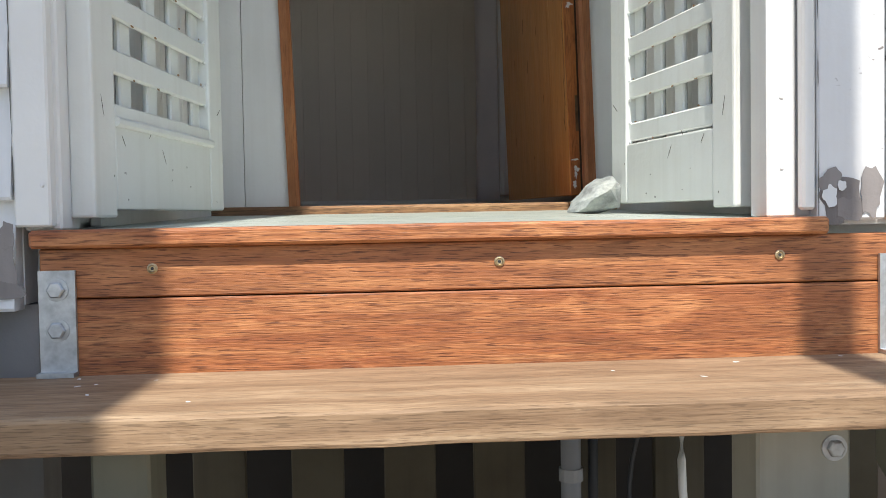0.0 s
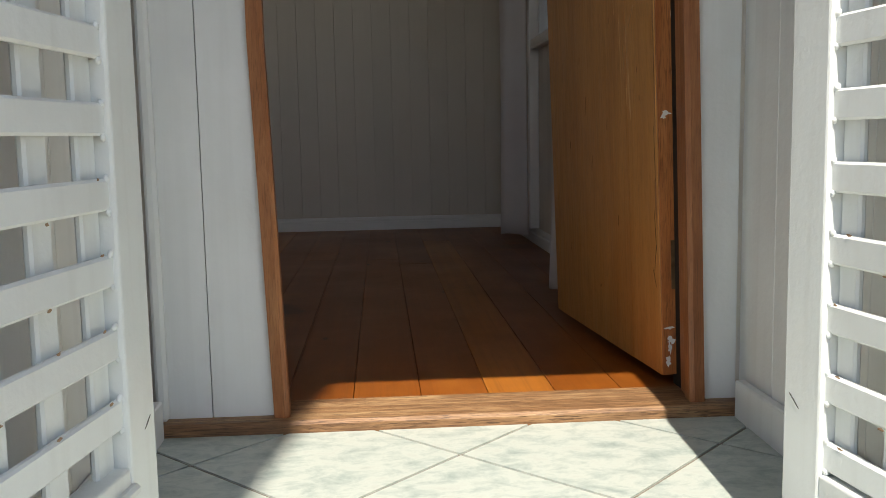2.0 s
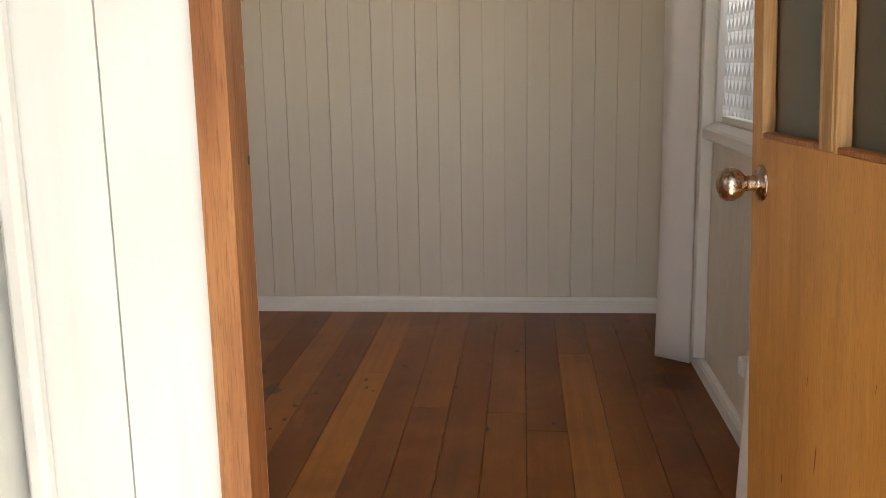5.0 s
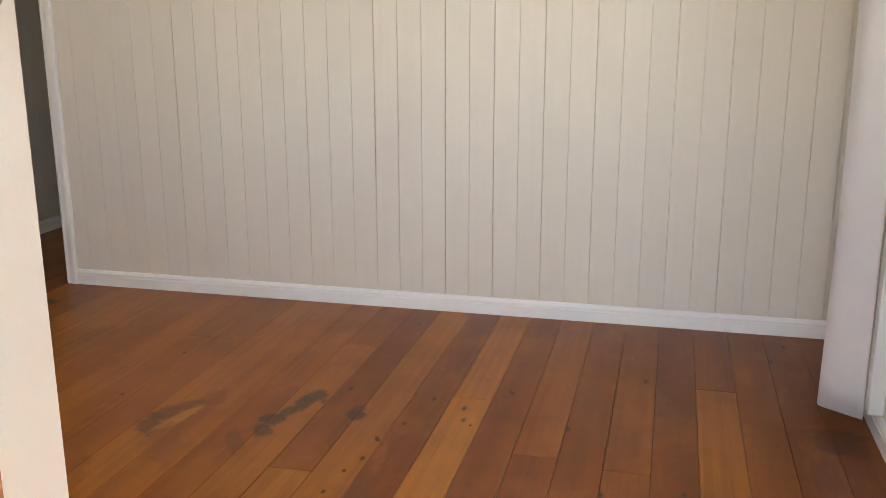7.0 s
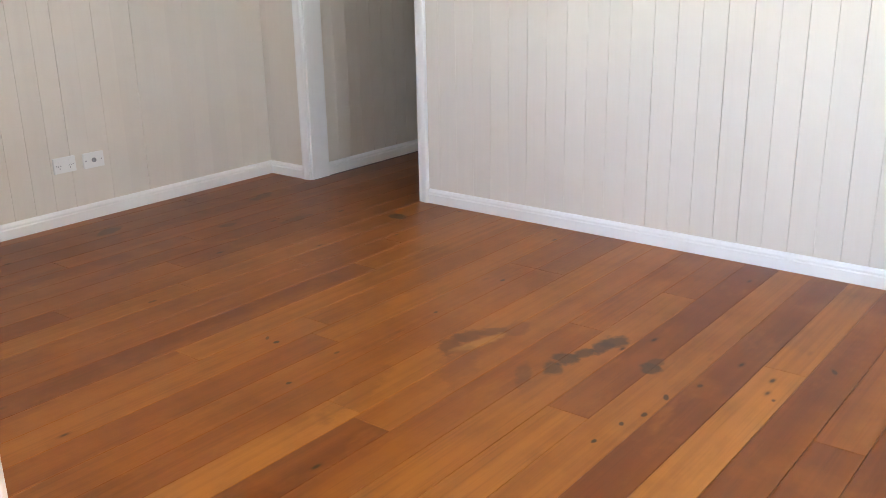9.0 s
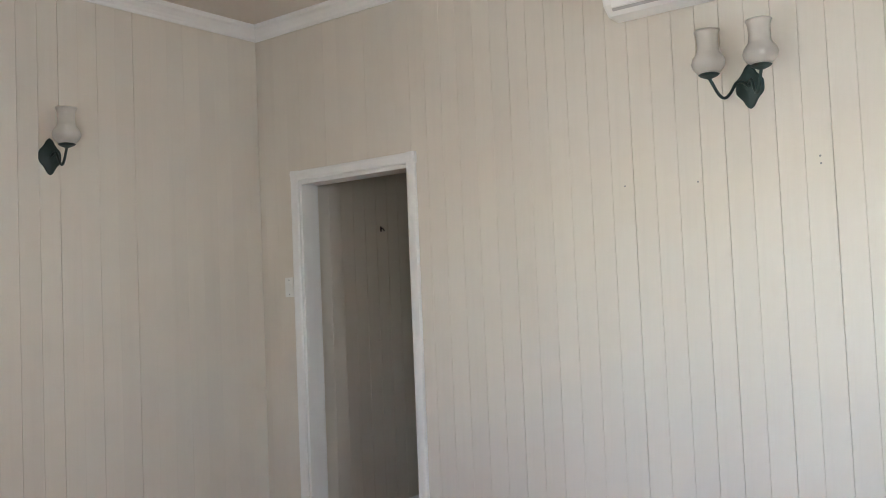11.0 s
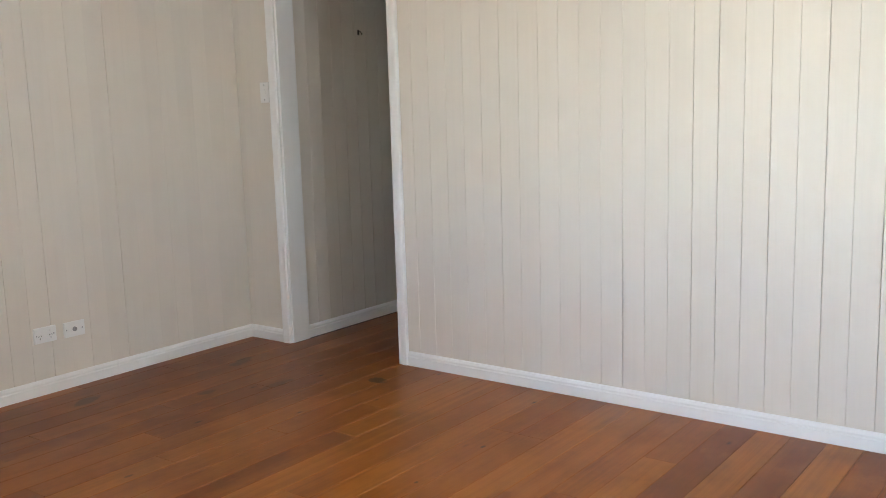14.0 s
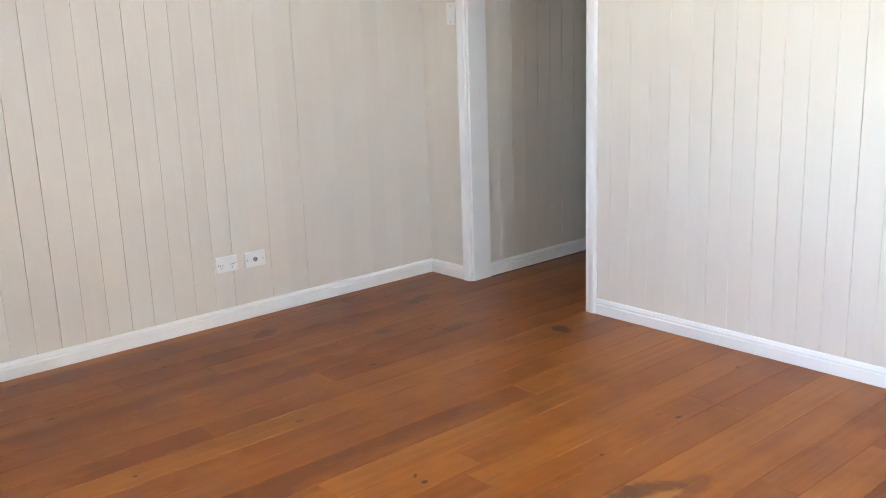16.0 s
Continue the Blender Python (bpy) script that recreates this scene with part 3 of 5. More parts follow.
for y, z, ln, tilt in ((0.078, 1.335, 0.05, 62), (0.085, 1.27, 0.045, 66), (0.07, 1.36, 0.04, 55), (0.06, 1.14, 0.03, 85), (0.085, 1.20, 0.02, 80)):
    mark("scratch", blot(0.0009, ln / 2, z * 7, 0.4, 12), LITE_WOOD, door_frame, Matrix.Translation((DX0 - 0.0180, y, z)) @ pose(0, 0, 0, tilt, 0, 0) @ pose(0, 0, 0, 0, 0, 90), "pale scratch in the stain")

# ---- landing ----
LX0, LX1, LY = -0.63, 0.475, -1.2
TZ = -0.03                                             # landing height at its middle
FALL = 0.0168                                          # it falls to the front by this much a metre


def tile_z(y):
    return -0.0205 + FALL * y


landing = solid("landing_slab", prism([(-1.165, -0.16), (-0.04, -0.16), (-0.04, tile_z(-0.04) - 0.003), (-1.165, tile_z(-1.165) - 0.003)], LX0, LX1, "x"), GROUT, "grey grout bed under landing tiles", "floor", "structure")
wall_left = solid("wall_landing_west", box(LX0 - 0.10, LX0 - TH, LY + 0.06, 0.012, -0.16, 2.62), WHITE_OUT, "white board-lined porch wall", "wall", "structure")
wall_right = solid("wall_landing_east", box(LX1 + TH, LX1 + 0.11, LY + 0.06, 0.012, -0.16, 2.62), WHITE_OUT, "white board-lined porch wall", "wall", "structure")
solid("ceiling_landing", box(LX0 - 0.1, LX1 + 0.11, LY, 0.012, 2.45, 2.5), WHITE_OUT, "white painted porch ceiling", "ceiling", "structure")
for nm, x0, x1 in (("baseboard_landing_west", LX0, LX0 + 0.02), ("baseboard_landing_east", LX1 - 0.02, LX1)):
    solid(nm, box(x0, x1, -1.0, -0.05, TZ - 0.008, 0.05, 0.003), WHITE_OUT, "white painted plain skirting board", "trim", "structure")
solid("trim_corner_west", box(LX0, LX0 + 0.022, -0.022, 0.0, 0.0, 2.45, 0.006), WHITE_OUT, "white quad moulding in the porch corner", "trim", "structure")

# gate frame and facade
gate_frame = thing("gate_frame", "white painted timber frame of the porch gates", "gate frame", kind="structure")
part("post", box(-0.655, -0.605, LY, LY + 0.075, -0.04, 2.38, 0.003), WHITE_OUT, gate_frame)
part("post", box(0.371, 0.413, LY, LY + 0.06, -0.04, 2.38, 0.003), WHITE_OUT, gate_frame)
part("head", box(-0.655, 0.413, LY - 0.002, LY + 0.075, 2.27, 2.38, 0.003), WHITE_OUT, gate_frame)
solid("wall_facade_head", box(-0.93, 1.5, LY + 0.005, LY + 0.07, 2.38, 3.3), WHITE_OUT, "white painted wall over the porch", "wall", "structure")
facade_left = solid("wall_facade_west", box(-0.93, -0.66, LY + 0.01, LY + 0.06, -0.14, 2.39), PEELING, "white weatherboard house wall with peeling paint", "wall", "structure")
facade_right = solid("wall_facade_east", box(0.4145, 1.5, LY + 0.01, LY + 0.06, -0.052, 2.39), PEELING, "white timber house wall with peeling paint", "wall", "structure")
part("corner_board", box(-0.66, -0.612, LY - 0.022, LY + 0.009, -0.035, 2.38, 0.003), WHITE_OUT, facade_left, "narrow white cover strip")
part("cover_strip", box(0.4135, 0.433, LY - 0.02, LY - 0.001, -0.03, 2.38, 0.004), WHITE_OUT, facade_right)
part("corner_board", box(0.436, 0.535, LY - 0.018, LY + 0.009, -0.045, 2.38, 0.003), PEELING, facade_right, "wide white corner board, paint peeled at the foot")
part("corner_board", box(0.538, 0.70, LY - 0.02, LY + 0.009, -0.045, 2.38, 0.003), PEELING, facade_right)
wprof = [(LY + 0.010, 0.0), (LY - 0.024, 0.0), (LY - 0.026, 0.004), (LY - 0.006, 0.152), (LY + 0.010, 0.152)]
me = mesh_of("weatherboard", prism(wprof, -0.93, -0.662, "x"), PEELING)
for k in range(17):
    share("weatherboard", me, facade_left, pose(0, 0, -0.146 + 0.1475 * k))
me = mesh_of("weatherboard_e", prism(wprof, 0.702, 1.5, "x"), PEELING)
for k in range(16):
    share("weatherboard", me, facade_right, pose(0, 0, 0.003 + 0.1475 * k))
for x, z, w, h, sd in ((0.468, -0.010, 0.032, 0.034, 1.0), (0.452, 0.012, 0.018, 0.016, 4.0), (0.484, -0.030, 0.026, 0.018, 2.2), (0.512, -0.005, 0.016, 0.036, 5.5)):
    mark("bare_patch", blot(w, h, sd), BARE, facade_right, pose(x, LY - 0.0186 - 0.0003 * sd, z), "bare grey timber where paint has peeled")
for x, z, w, h, sd in ((0.452, -0.012, 0.010, 0.016, 6.0), (0.470, 0.004, 0.006, 0.007, 7.0)):
    mark("paint_flake", blot(w, h, sd), PEELING, facade_right, pose(x, LY - 0.0205 - 0.0001 * sd, z))
for x, z, w, h, sd in ((-0.672, -0.085, 0.016, 0.042, 3.0), (-0.70, -0.118, 0.05, 0.016, 5.0), (-0.668, -0.045, 0.009, 0.022, 8.0)):
    mark("bare_patch", blot(w, h, sd), BARE, facade_left, pose(x, LY - 0.0260 - 0.0003 * sd, z), "bare grey timber where paint has peeled")
for x, z0, z1 in ((0.5365, -0.04, 0.9), (0.4345, -0.03, 0.9), (-0.6585, 0.0, 0.9)):
    par = facade_left if x < 0 else facade_right
    for k in range(7):
        zc = z0 + (z1 - z0) * (k + rng.random() * 0.5) / 7
        mark("paint_crack", blot(0.0007, rng.uniform(0.02, 0.06), k + x * 9, 0.7), SCUFF, par, pose(x + rng.uniform(-0.001, 0.001), LY - 0.0226, zc))
for x, z in ((0.545, 0.03), (0.392, 0.13), (0.392, 0.03), (0.545, 0.18), (-0.622, 0.02)):
    par = facade_left if x < 0 else facade_right
    mark("nail_head", lathe([(0.0032, 0), (0.002, 0.0008), (0, 0.001)], 8), WHITE_OUT, par, pose(x, LY - 0.0225 if x > 0.5 or x < 0 else LY - 0.001, z, 90))
# porch side room that stands beside the landing
solid("wall_base_west", box(-0.95, -0.648, LY + 0.02, LY + 0.09, -2.22, -0.141), NEIGHBOUR_BASE, "grey painted base wall under the weatherboards", "wall", "structure")
solid("wall_sleepout", box(-0.93, -0.86, LY + 0.07, 0.0, -0.2, 3.3), WHITE_OUT, "white painted side wall of the porch room", "wall", "structure")
solid("wall_sleepout_east", box(1.42, 1.5, LY + 0.07, 0.13, -0.2, 3.3), WHITE_OUT, "white painted side wall of the porch room", "wall", "structure")
solid("roof_porch", box(-0.98, 1.6, LY - 0.0, 0.1, 3.3, 3.36), GALV, "corrugated steel porch roof", "roof", "structure")
# unseen, added so no direct sun comes through the south opening
solid("roof_awning", prism([(-1.15, 2.28), (-1.15, 2.31), (0.01, 2.75), (0.01, 2.72)], -3.2, -0.99, "x"), GALV, "unseen steel awning added to keep the sun out of the south window", "awning", "structure")
# unseen, added to block the sun; its edge leans to fit the left shadow
solid("wall_screen", prism([(-0.86, -2.25), (-0.535, -2.25), (-0.535, 3.9), (-0.505, 4.5), (-0.40, 5.6), (-0.86, 5.6)], -3.05, -2.93, "y"), WHITE_OUT, "unseen panel added to cast the shade on the left of the landing", "wall", "structure")

# landing edge
fascia = thing("fascia", "oiled red hardwood boards facing the landing edge", "fascia", kind="structure")
part("nosing", box(-0.640, 0.447, -1.232, -1.160, -0.0640, -0.0395, 0.004), FASCIA, fascia, "red hardwood nosing board, worn along its edge")
part("board", box(-0.633, 0.66, -1.212, -1.18, -0.1315, -0.0645, 0.002), FASCIA, fascia)
part("board", box(-0.633, 0.66, -1.213, -1.18, -0.252, -0.1335, 0.002), FASCIA, fascia)
for x, z in ((-0.485, -0.0935), (-0.015, -0.0935), (0.383, -0.0925)):
    s = part("screw", lathe([(0.0072, 0), (0.0072, 0.002), (0.005, 0.003), (0.004, 0.0015), (0.0, 0.0012)], 14, m=pose(x, -1.2118, z, 90)), BRASS, fascia, "brass screw head")
    part("screw_recess", lathe([(0.0024, 0), (0.0, 0.0004)], 6, m=pose(x, -1.2136, z, 90)), BLACK, s)


def bracket(x):
    b = thing("angle_bracket", "galvanised steel angle bracket with two bolts on the fascia", "bracket", "stair brackets")
    prof = [(-1.2135, -0.0935), (-1.2195, -0.0935), (-1.2195, -0.2285), (-1.236, -0.2285), (-1.236, -0.2345), (-1.2135, -0.2345)]
    part("plate", prism(prof, x, x + 0.048, "x"), GALV, b)
    for z in (-0.119, -0.173):
        m = pose(x + 0.024, -1.2194, z, 90)
        w = part("washer", lathe([(0.0155, 0), (0.0155, 0.002), (0, 0.0022)], 20, m=m), GALV, b)
        part("bolt_head", lathe([(0.0115, 0.002), (0.0115, 0.008), (0.0095, 0.0095), (0, 0.0097)], 6, m=m), GALV, w)
    return b


bracket(-0.633)
bracket(0.526)

# ---- stairs ----
stairs = thing("staircase", "weathered hardwood open-tread porch stairs with painted stringers", "stairs")
for k in range(10):
    z, y = -0.235 - 0.197 * k, -1.222 - 0.245 * k
    bmt = box(-0.72, 0.64, y - 0.268, y + 0.0085, z - 0.042, z, 0.005, segments=2)
    if k == 0:
        bmesh.ops.subdivide_edges(bmt, edges=[e for e in bmt.edges if abs(e.verts[0].co.x - e.verts[1].co.x) > 1], cuts=60)
        for v in bmt.verts:
            if v.co.y < y - 0.2:
                v.co.z += 0.0018 * noise.noise((v.co.x * 9, v.co.y * 30, 1))
                v.co.y += 0.0025 * noise.noise((v.co.x * 14, v.co.z * 20, 5))
    part("tread", bmt, TREAD, stairs, "weathered grey-brown hardwood tread")
for x0 in (-0.765, 0.642):
    part("stringer", prism([(-1.0, -0.15), (-1.26, -0.15), (-3.95, -2.31), (-3.60, -2.31), (-1.0, -0.45)], x0, x0 + 0.045, "x"), OLIVE, stairs, "olive painted stringer")
for x in (-0.66, 0.565):
    part("tread_bolt", lathe([(0.014, 0), (0.011, 0.004), (0, 0.005)], 16, m=pose(x - 0.01, -1.335, -0.236)), GALV, stairs)
frng = random.Random(8)
for k, (x, y) in enumerate(((-0.575, -1.245), (-0.56, -1.30), (-0.53, -1.36), (-0.54, -1.29), (-0.40, -1.42), (-0.47, -1.27), (0.30, -1.26), (0.12, -1.30), (0.46, -1.235), (0.22, -1.36))):
    o = tagged(new("paint_flake", mesh_of("paint_flake", blot(frng.uniform(0.002, 0.006), frng.uniform(0.0015, 0.004), k * 1.7, 0.6, 10), WHITE_OUT)), "small flake of white paint lying on the tread", "paint flake", "paint flakes")
    o.matrix_basis = pose(x, y, -0.2344, -90, 0, frng.uniform(0, 180))
newel = thing("stair_post", "white painted timber newel post beside the stairs", "post")
part("post", box(0.357, 0.440, -2.70, -2.62, -2.23, 2.7, 0.004), WHITE_OUT, newel)
part("cap", box(0.343, 0.455, -2.715, -2.605, 2.7, 2.73, 0.006), WHITE_OUT, newel)

# under the landing
STUMP = paint("pale_stump_paint", (0.42, 0.42, 0.36), 0.6, (0.15, 0.14, 0.1), 0.4, 0.5)
for x0, x1, y, coat, words in ((-0.545, -0.472, -1.31, OLIVE, "olive painted timber stump under the landing"), (0.30, 0.425, -1.33, STUMP, "pale grey-green painted stump with a galvanised bolt")):
    p = thing("stump", words, "post", "landing stumps")
    part("post", box(x0, x1, y, y + 0.09, -2.23, -0.28, 0.004), coat, p)
    if x0 > 0:
        plate = part("washer", lathe([(0.017, 0), (0.017, 0.002), (0, 0.0022)], 18, m=pose(0.402, y - 0.0005, -0.338, 90)), GALV, p, "galvanised washer")
        part("bolt_head", lathe([(0.0115, 0.002), (0.0115, 0.009), (0.009, 0.0105), (0, 0.0107)], 6, m=pose(0.402, y - 0.0005, -0.338, 90)), GALV, plate)
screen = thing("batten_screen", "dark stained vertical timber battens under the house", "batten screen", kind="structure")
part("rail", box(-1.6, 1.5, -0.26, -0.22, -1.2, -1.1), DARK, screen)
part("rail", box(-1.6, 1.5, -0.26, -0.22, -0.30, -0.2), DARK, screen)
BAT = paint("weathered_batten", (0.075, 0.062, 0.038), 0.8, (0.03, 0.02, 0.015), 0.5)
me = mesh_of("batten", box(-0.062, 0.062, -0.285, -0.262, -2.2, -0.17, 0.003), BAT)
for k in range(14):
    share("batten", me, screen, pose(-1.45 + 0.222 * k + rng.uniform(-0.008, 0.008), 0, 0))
pipe = thing("waste_pipe", "grey plastic waste pipe under the house", "pipe")
part("pipe", tube([(0.262, -0.34, -0.2), (0.262, -0.34, -1.55), (0.262, -0.30, -1.62), (0.262, -0.15, -1.65)], 0.024, 14), GREY_PLASTIC, pipe, smooth=True)
part("pipe_clip", lathe([(0.029, -0.66), (0.029, -0.63), (0.026, -0.629), (0.026, -0.661)], 16, m=pose(0.262, -0.34, 0)), GREY_PLASTIC, pipe)
riser = thing("conduit", "dark plastic conduit running down under the house", "conduit")
part("conduit", tube([(0.315, -0.34, -0.2), (0.315, -0.34, -1.5)], 0.012, 10), BLACK, riser, smooth=True)
cable = thing("cable", "black looped cable hanging under the house", "cable")
part("cable", tube([(0.43 + 0.03 * math.sin(k * 0.55), -0.34 + 0.008 * math.cos(k), -0.2 - 0.06 * k) for k in range(20)], 0.006, 8), BLACK, cable, smooth=True)
hose = thing("hose", "pale plastic hose hanging under the house", "hose")
part("hose", tube([(0.535 + 0.006 * math.sin(k * 0.8), -0.34, -0.2 - 0.07 * k) for k in range(18)], 0.010, 10), PLASTIC, hose, smooth=True)
# added sheet closing the batten gaps, its dark colour stands for underfloor shade
solid("wall_underfloor", box(-4.3, 5.0, 0.9, 1.0, -2.23, -0.2), DARK, "near-black sheet added for the shade under the house", "wall", "structure")
solid("ground", box(-400, 400, -400, 400, -2.33, -2.23), GRASS, "pale worn concrete paving around the house", "ground", "structure")


# ---- gates ----
def gate(name, hinge, free, label, side, zb):
    """A lattice gate leaf from its hinge to its free edge; the outer face looks to its left as one stands at the hinge."""
    hx, hy = hinge
    fx, fy = free
    w = math.hypot(fx - hx, fy - hy)
    turn = math.degrees(math.atan2(fy - hy, fx - hx))
    g = thing(name, label, "gate", "porch gates", at=pose(hx, hy, -0.024, 0, 0, turn))
    H, T = 2.27, 0.036
    s1, s2, zt = (0.075 if side > 0 else 0.070), 0.078, 2.16
    part("stile", box(0, s1, -T / 2, T / 2, 0, H, 0.004, segments=2), GATE_WHITE, g)
    part("stile", box(w - s2, w, -T / 2, T / 2, 0.012, H, 0.004, segments=2), GATE_WHITE, g)
    part("bottom_rail", box(s1, w - s2, -T / 2 + 0.001, T / 2 - 0.001, 0.012, zb, 0.003, segments=2), GATE_WHITE, g)
    part("top_rail", box(s1, w - s2, -T / 2 + 0.001, T / 2 - 0.001, zt, H, 0.003), GATE_WHITE, g)
    bead = [(0.0, 0.0), (0.006, 0.0), (0.010, 0.004), (0.010, 0.010), (0.006, 0.014), (0.0, 0.014)]
    for sgn in ((-1, 1) if side > 0 else ()):
        part("bead", prism([(sgn * (T / 2 - 0.002 + a), zb - 0.034 + b) for a, b in bead], s1 - 0.004, w - s2 + 0.004, "x"), GATE_WHITE, g)
    pitch, sw = 0.0835, 0.036
    low = zb + (0.064 if side > 0 else 0.023)               # middle of the lowest slat
    n = int((zt - zb) / pitch)
    me_h = mesh_of("lattice_slat", box(s1 - 0.006, w - s2 + 0.006, *sorted((-0.011 * side, -0.001 * side)), -sw / 2, sw / 2, 0.003), GATE_WHITE)
    for k in range(n):
        share("horizontal_slat", me_h, g, pose(rng.uniform(-0.001, 0.001), 0, low + pitch * k + rng.uniform(-0.001, 0.001), 0, rng.uniform(-0.15, 0.15), 0))
    inner = w - s1 - s2
    weld = mesh_of("weld", lathe([(0.0, -0.0035), (0.004, -0.002), (0.0055, 0.0), (0.004, 0.002), (0.0, 0.0035)], 8), GATE_WHITE, True)
    for k in range(12):
        for u in (s1 + 0.002, w - s2 - 0.002):
            for dz in (-0.0185, 0.0185):
                share("weld", weld, g, pose(u + rng.uniform(-0.002, 0.002), -side * 0.0095, low + pitch * k + dz, rng.uniform(60, 120), rng.uniform(-40, 40), 0))
    m = 4
    sv = inner / m * 0.40
    me_v = mesh_of("lattice_upright", box(-sv / 2, sv / 2, *sorted((0.001 * side, 0.011 * side)), zb - 0.005, zt + 0.005, 0.003), GATE_WHITE)
    for k in range(m):
        share("vertical_slat", me_v, g, pose(s1 + inner * (k + 0.79) / m, 0, 0))
    f = -side * (T / 2 + 0.0005)
    for u, z, ln, wd, tilt in ((w - 0.025, 0.205, 0.024, 0.0011, 55), (0.10, 0.115, 0.022, 0.0008, -38), (w * 0.45, 0.10, 0.026, 0.0006, -35), (w * 0.35, 0.13, 0.014, 0.0005, 40), (0.03, 0.16, 0.03, 0.0005, -15)):
        mark("scuff", blot(wd, ln / 2, u * 40 + z * 10, 0.5, 14), SCUFF, g, pose(u, f, z, 0, tilt, 0))
    for k in range(16):
        u = s1 + (w - s1 - s2) * ((k % 4) + 0.72) / 4 + rng.uniform(-0.012, 0.012)
        z = low + 0.0835 * (k // 4) + rng.choice((-0.019, 0.019))
        mark("rust_spot", blot(rng.uniform(0.0025, 0.006), rng.uniform(0.0012, 0.002), k + u * 30, 0.6, 12), RUST, g, pose(u, -side * 0.0114, z), "rusty brown stain")
    for k in range(9):
        mark("dirt_spot", blot(rng.uniform(0.0008, 0.002), rng.uniform(0.0008, 0.002), k + 3.3, 0.4, 10), SCUFF, g, pose(rng.uniform(0.02, w - 0.02), f, rng.uniform(0.02, zb - 0.035)))
    for z in (0.345, 1.7):
        hg = part("hinge", box(-0.004, 0.0, -T / 2 - 0.012, T / 2 - 0.004, z, z + 0.09, 0.001), GATE_WHITE, g)
        part("hinge_pin", lathe([(0.005, z - 0.004), (0.005, z + 0.094)], 10, m=pose(-0.004, -T / 2 - 0.012, 0)), GATE_WHITE, hg)
    return g


gate("lattice_gate", (-0.588, -1.165), (-0.507, -0.585), "white painted metal lattice gate standing open, rust at the joints", 1, 0.167)
gate("lattice_gate", (0.380, -1.098), (0.318, -0.600), "white painted metal lattice gate held open by a stone", -1, 0.128)

# stone that props the gate
bm = bmesh.new()
srng = random.Random(11)
for k in range(26):
    d = Vector((srng.gauss(0, 1), srng.gauss(0, 1), srng.gauss(0, 1))).normalized()
    tall = 0.28 + 0.80 * min(1, max(0, (d.x + 0.95) / 1.5))
    bm.verts.new((d.x * 0.060 * srng.uniform(0.9, 1.05), d.y * 0.042, (d.z + 0.55) * 0.056 * tall if d.z > -0.55 else 0.0))
hull = bmesh.ops.convex_hull(bm, input=bm.verts)
bmesh.ops.delete(bm, geom=[g for g in hull["geom_interior"] if isinstance(g, bmesh.types.BMVert)], context="VERTS")
bmesh.ops.subdivide_edges(bm, edges=bm.edges, cuts=2, use_grid_fill=True)
for v in bm.verts:
    v.co += 0.0034 * Vector((noise.noise(v.co * 60), noise.noise(v.co * 60 + Vector((5, 0, 0))), noise.noise(v.co * 60 + Vector((0, 9, 0)))))
low = min(v.co.z for v in bm.verts)
for v in bm.verts:
    v.co += Vector((0.252, -0.640, tile_z(-0.64) + 0.0005 - low))
solid("stone", bm, STONE, "rough grey-white quartz stone propping the gate", "stone")


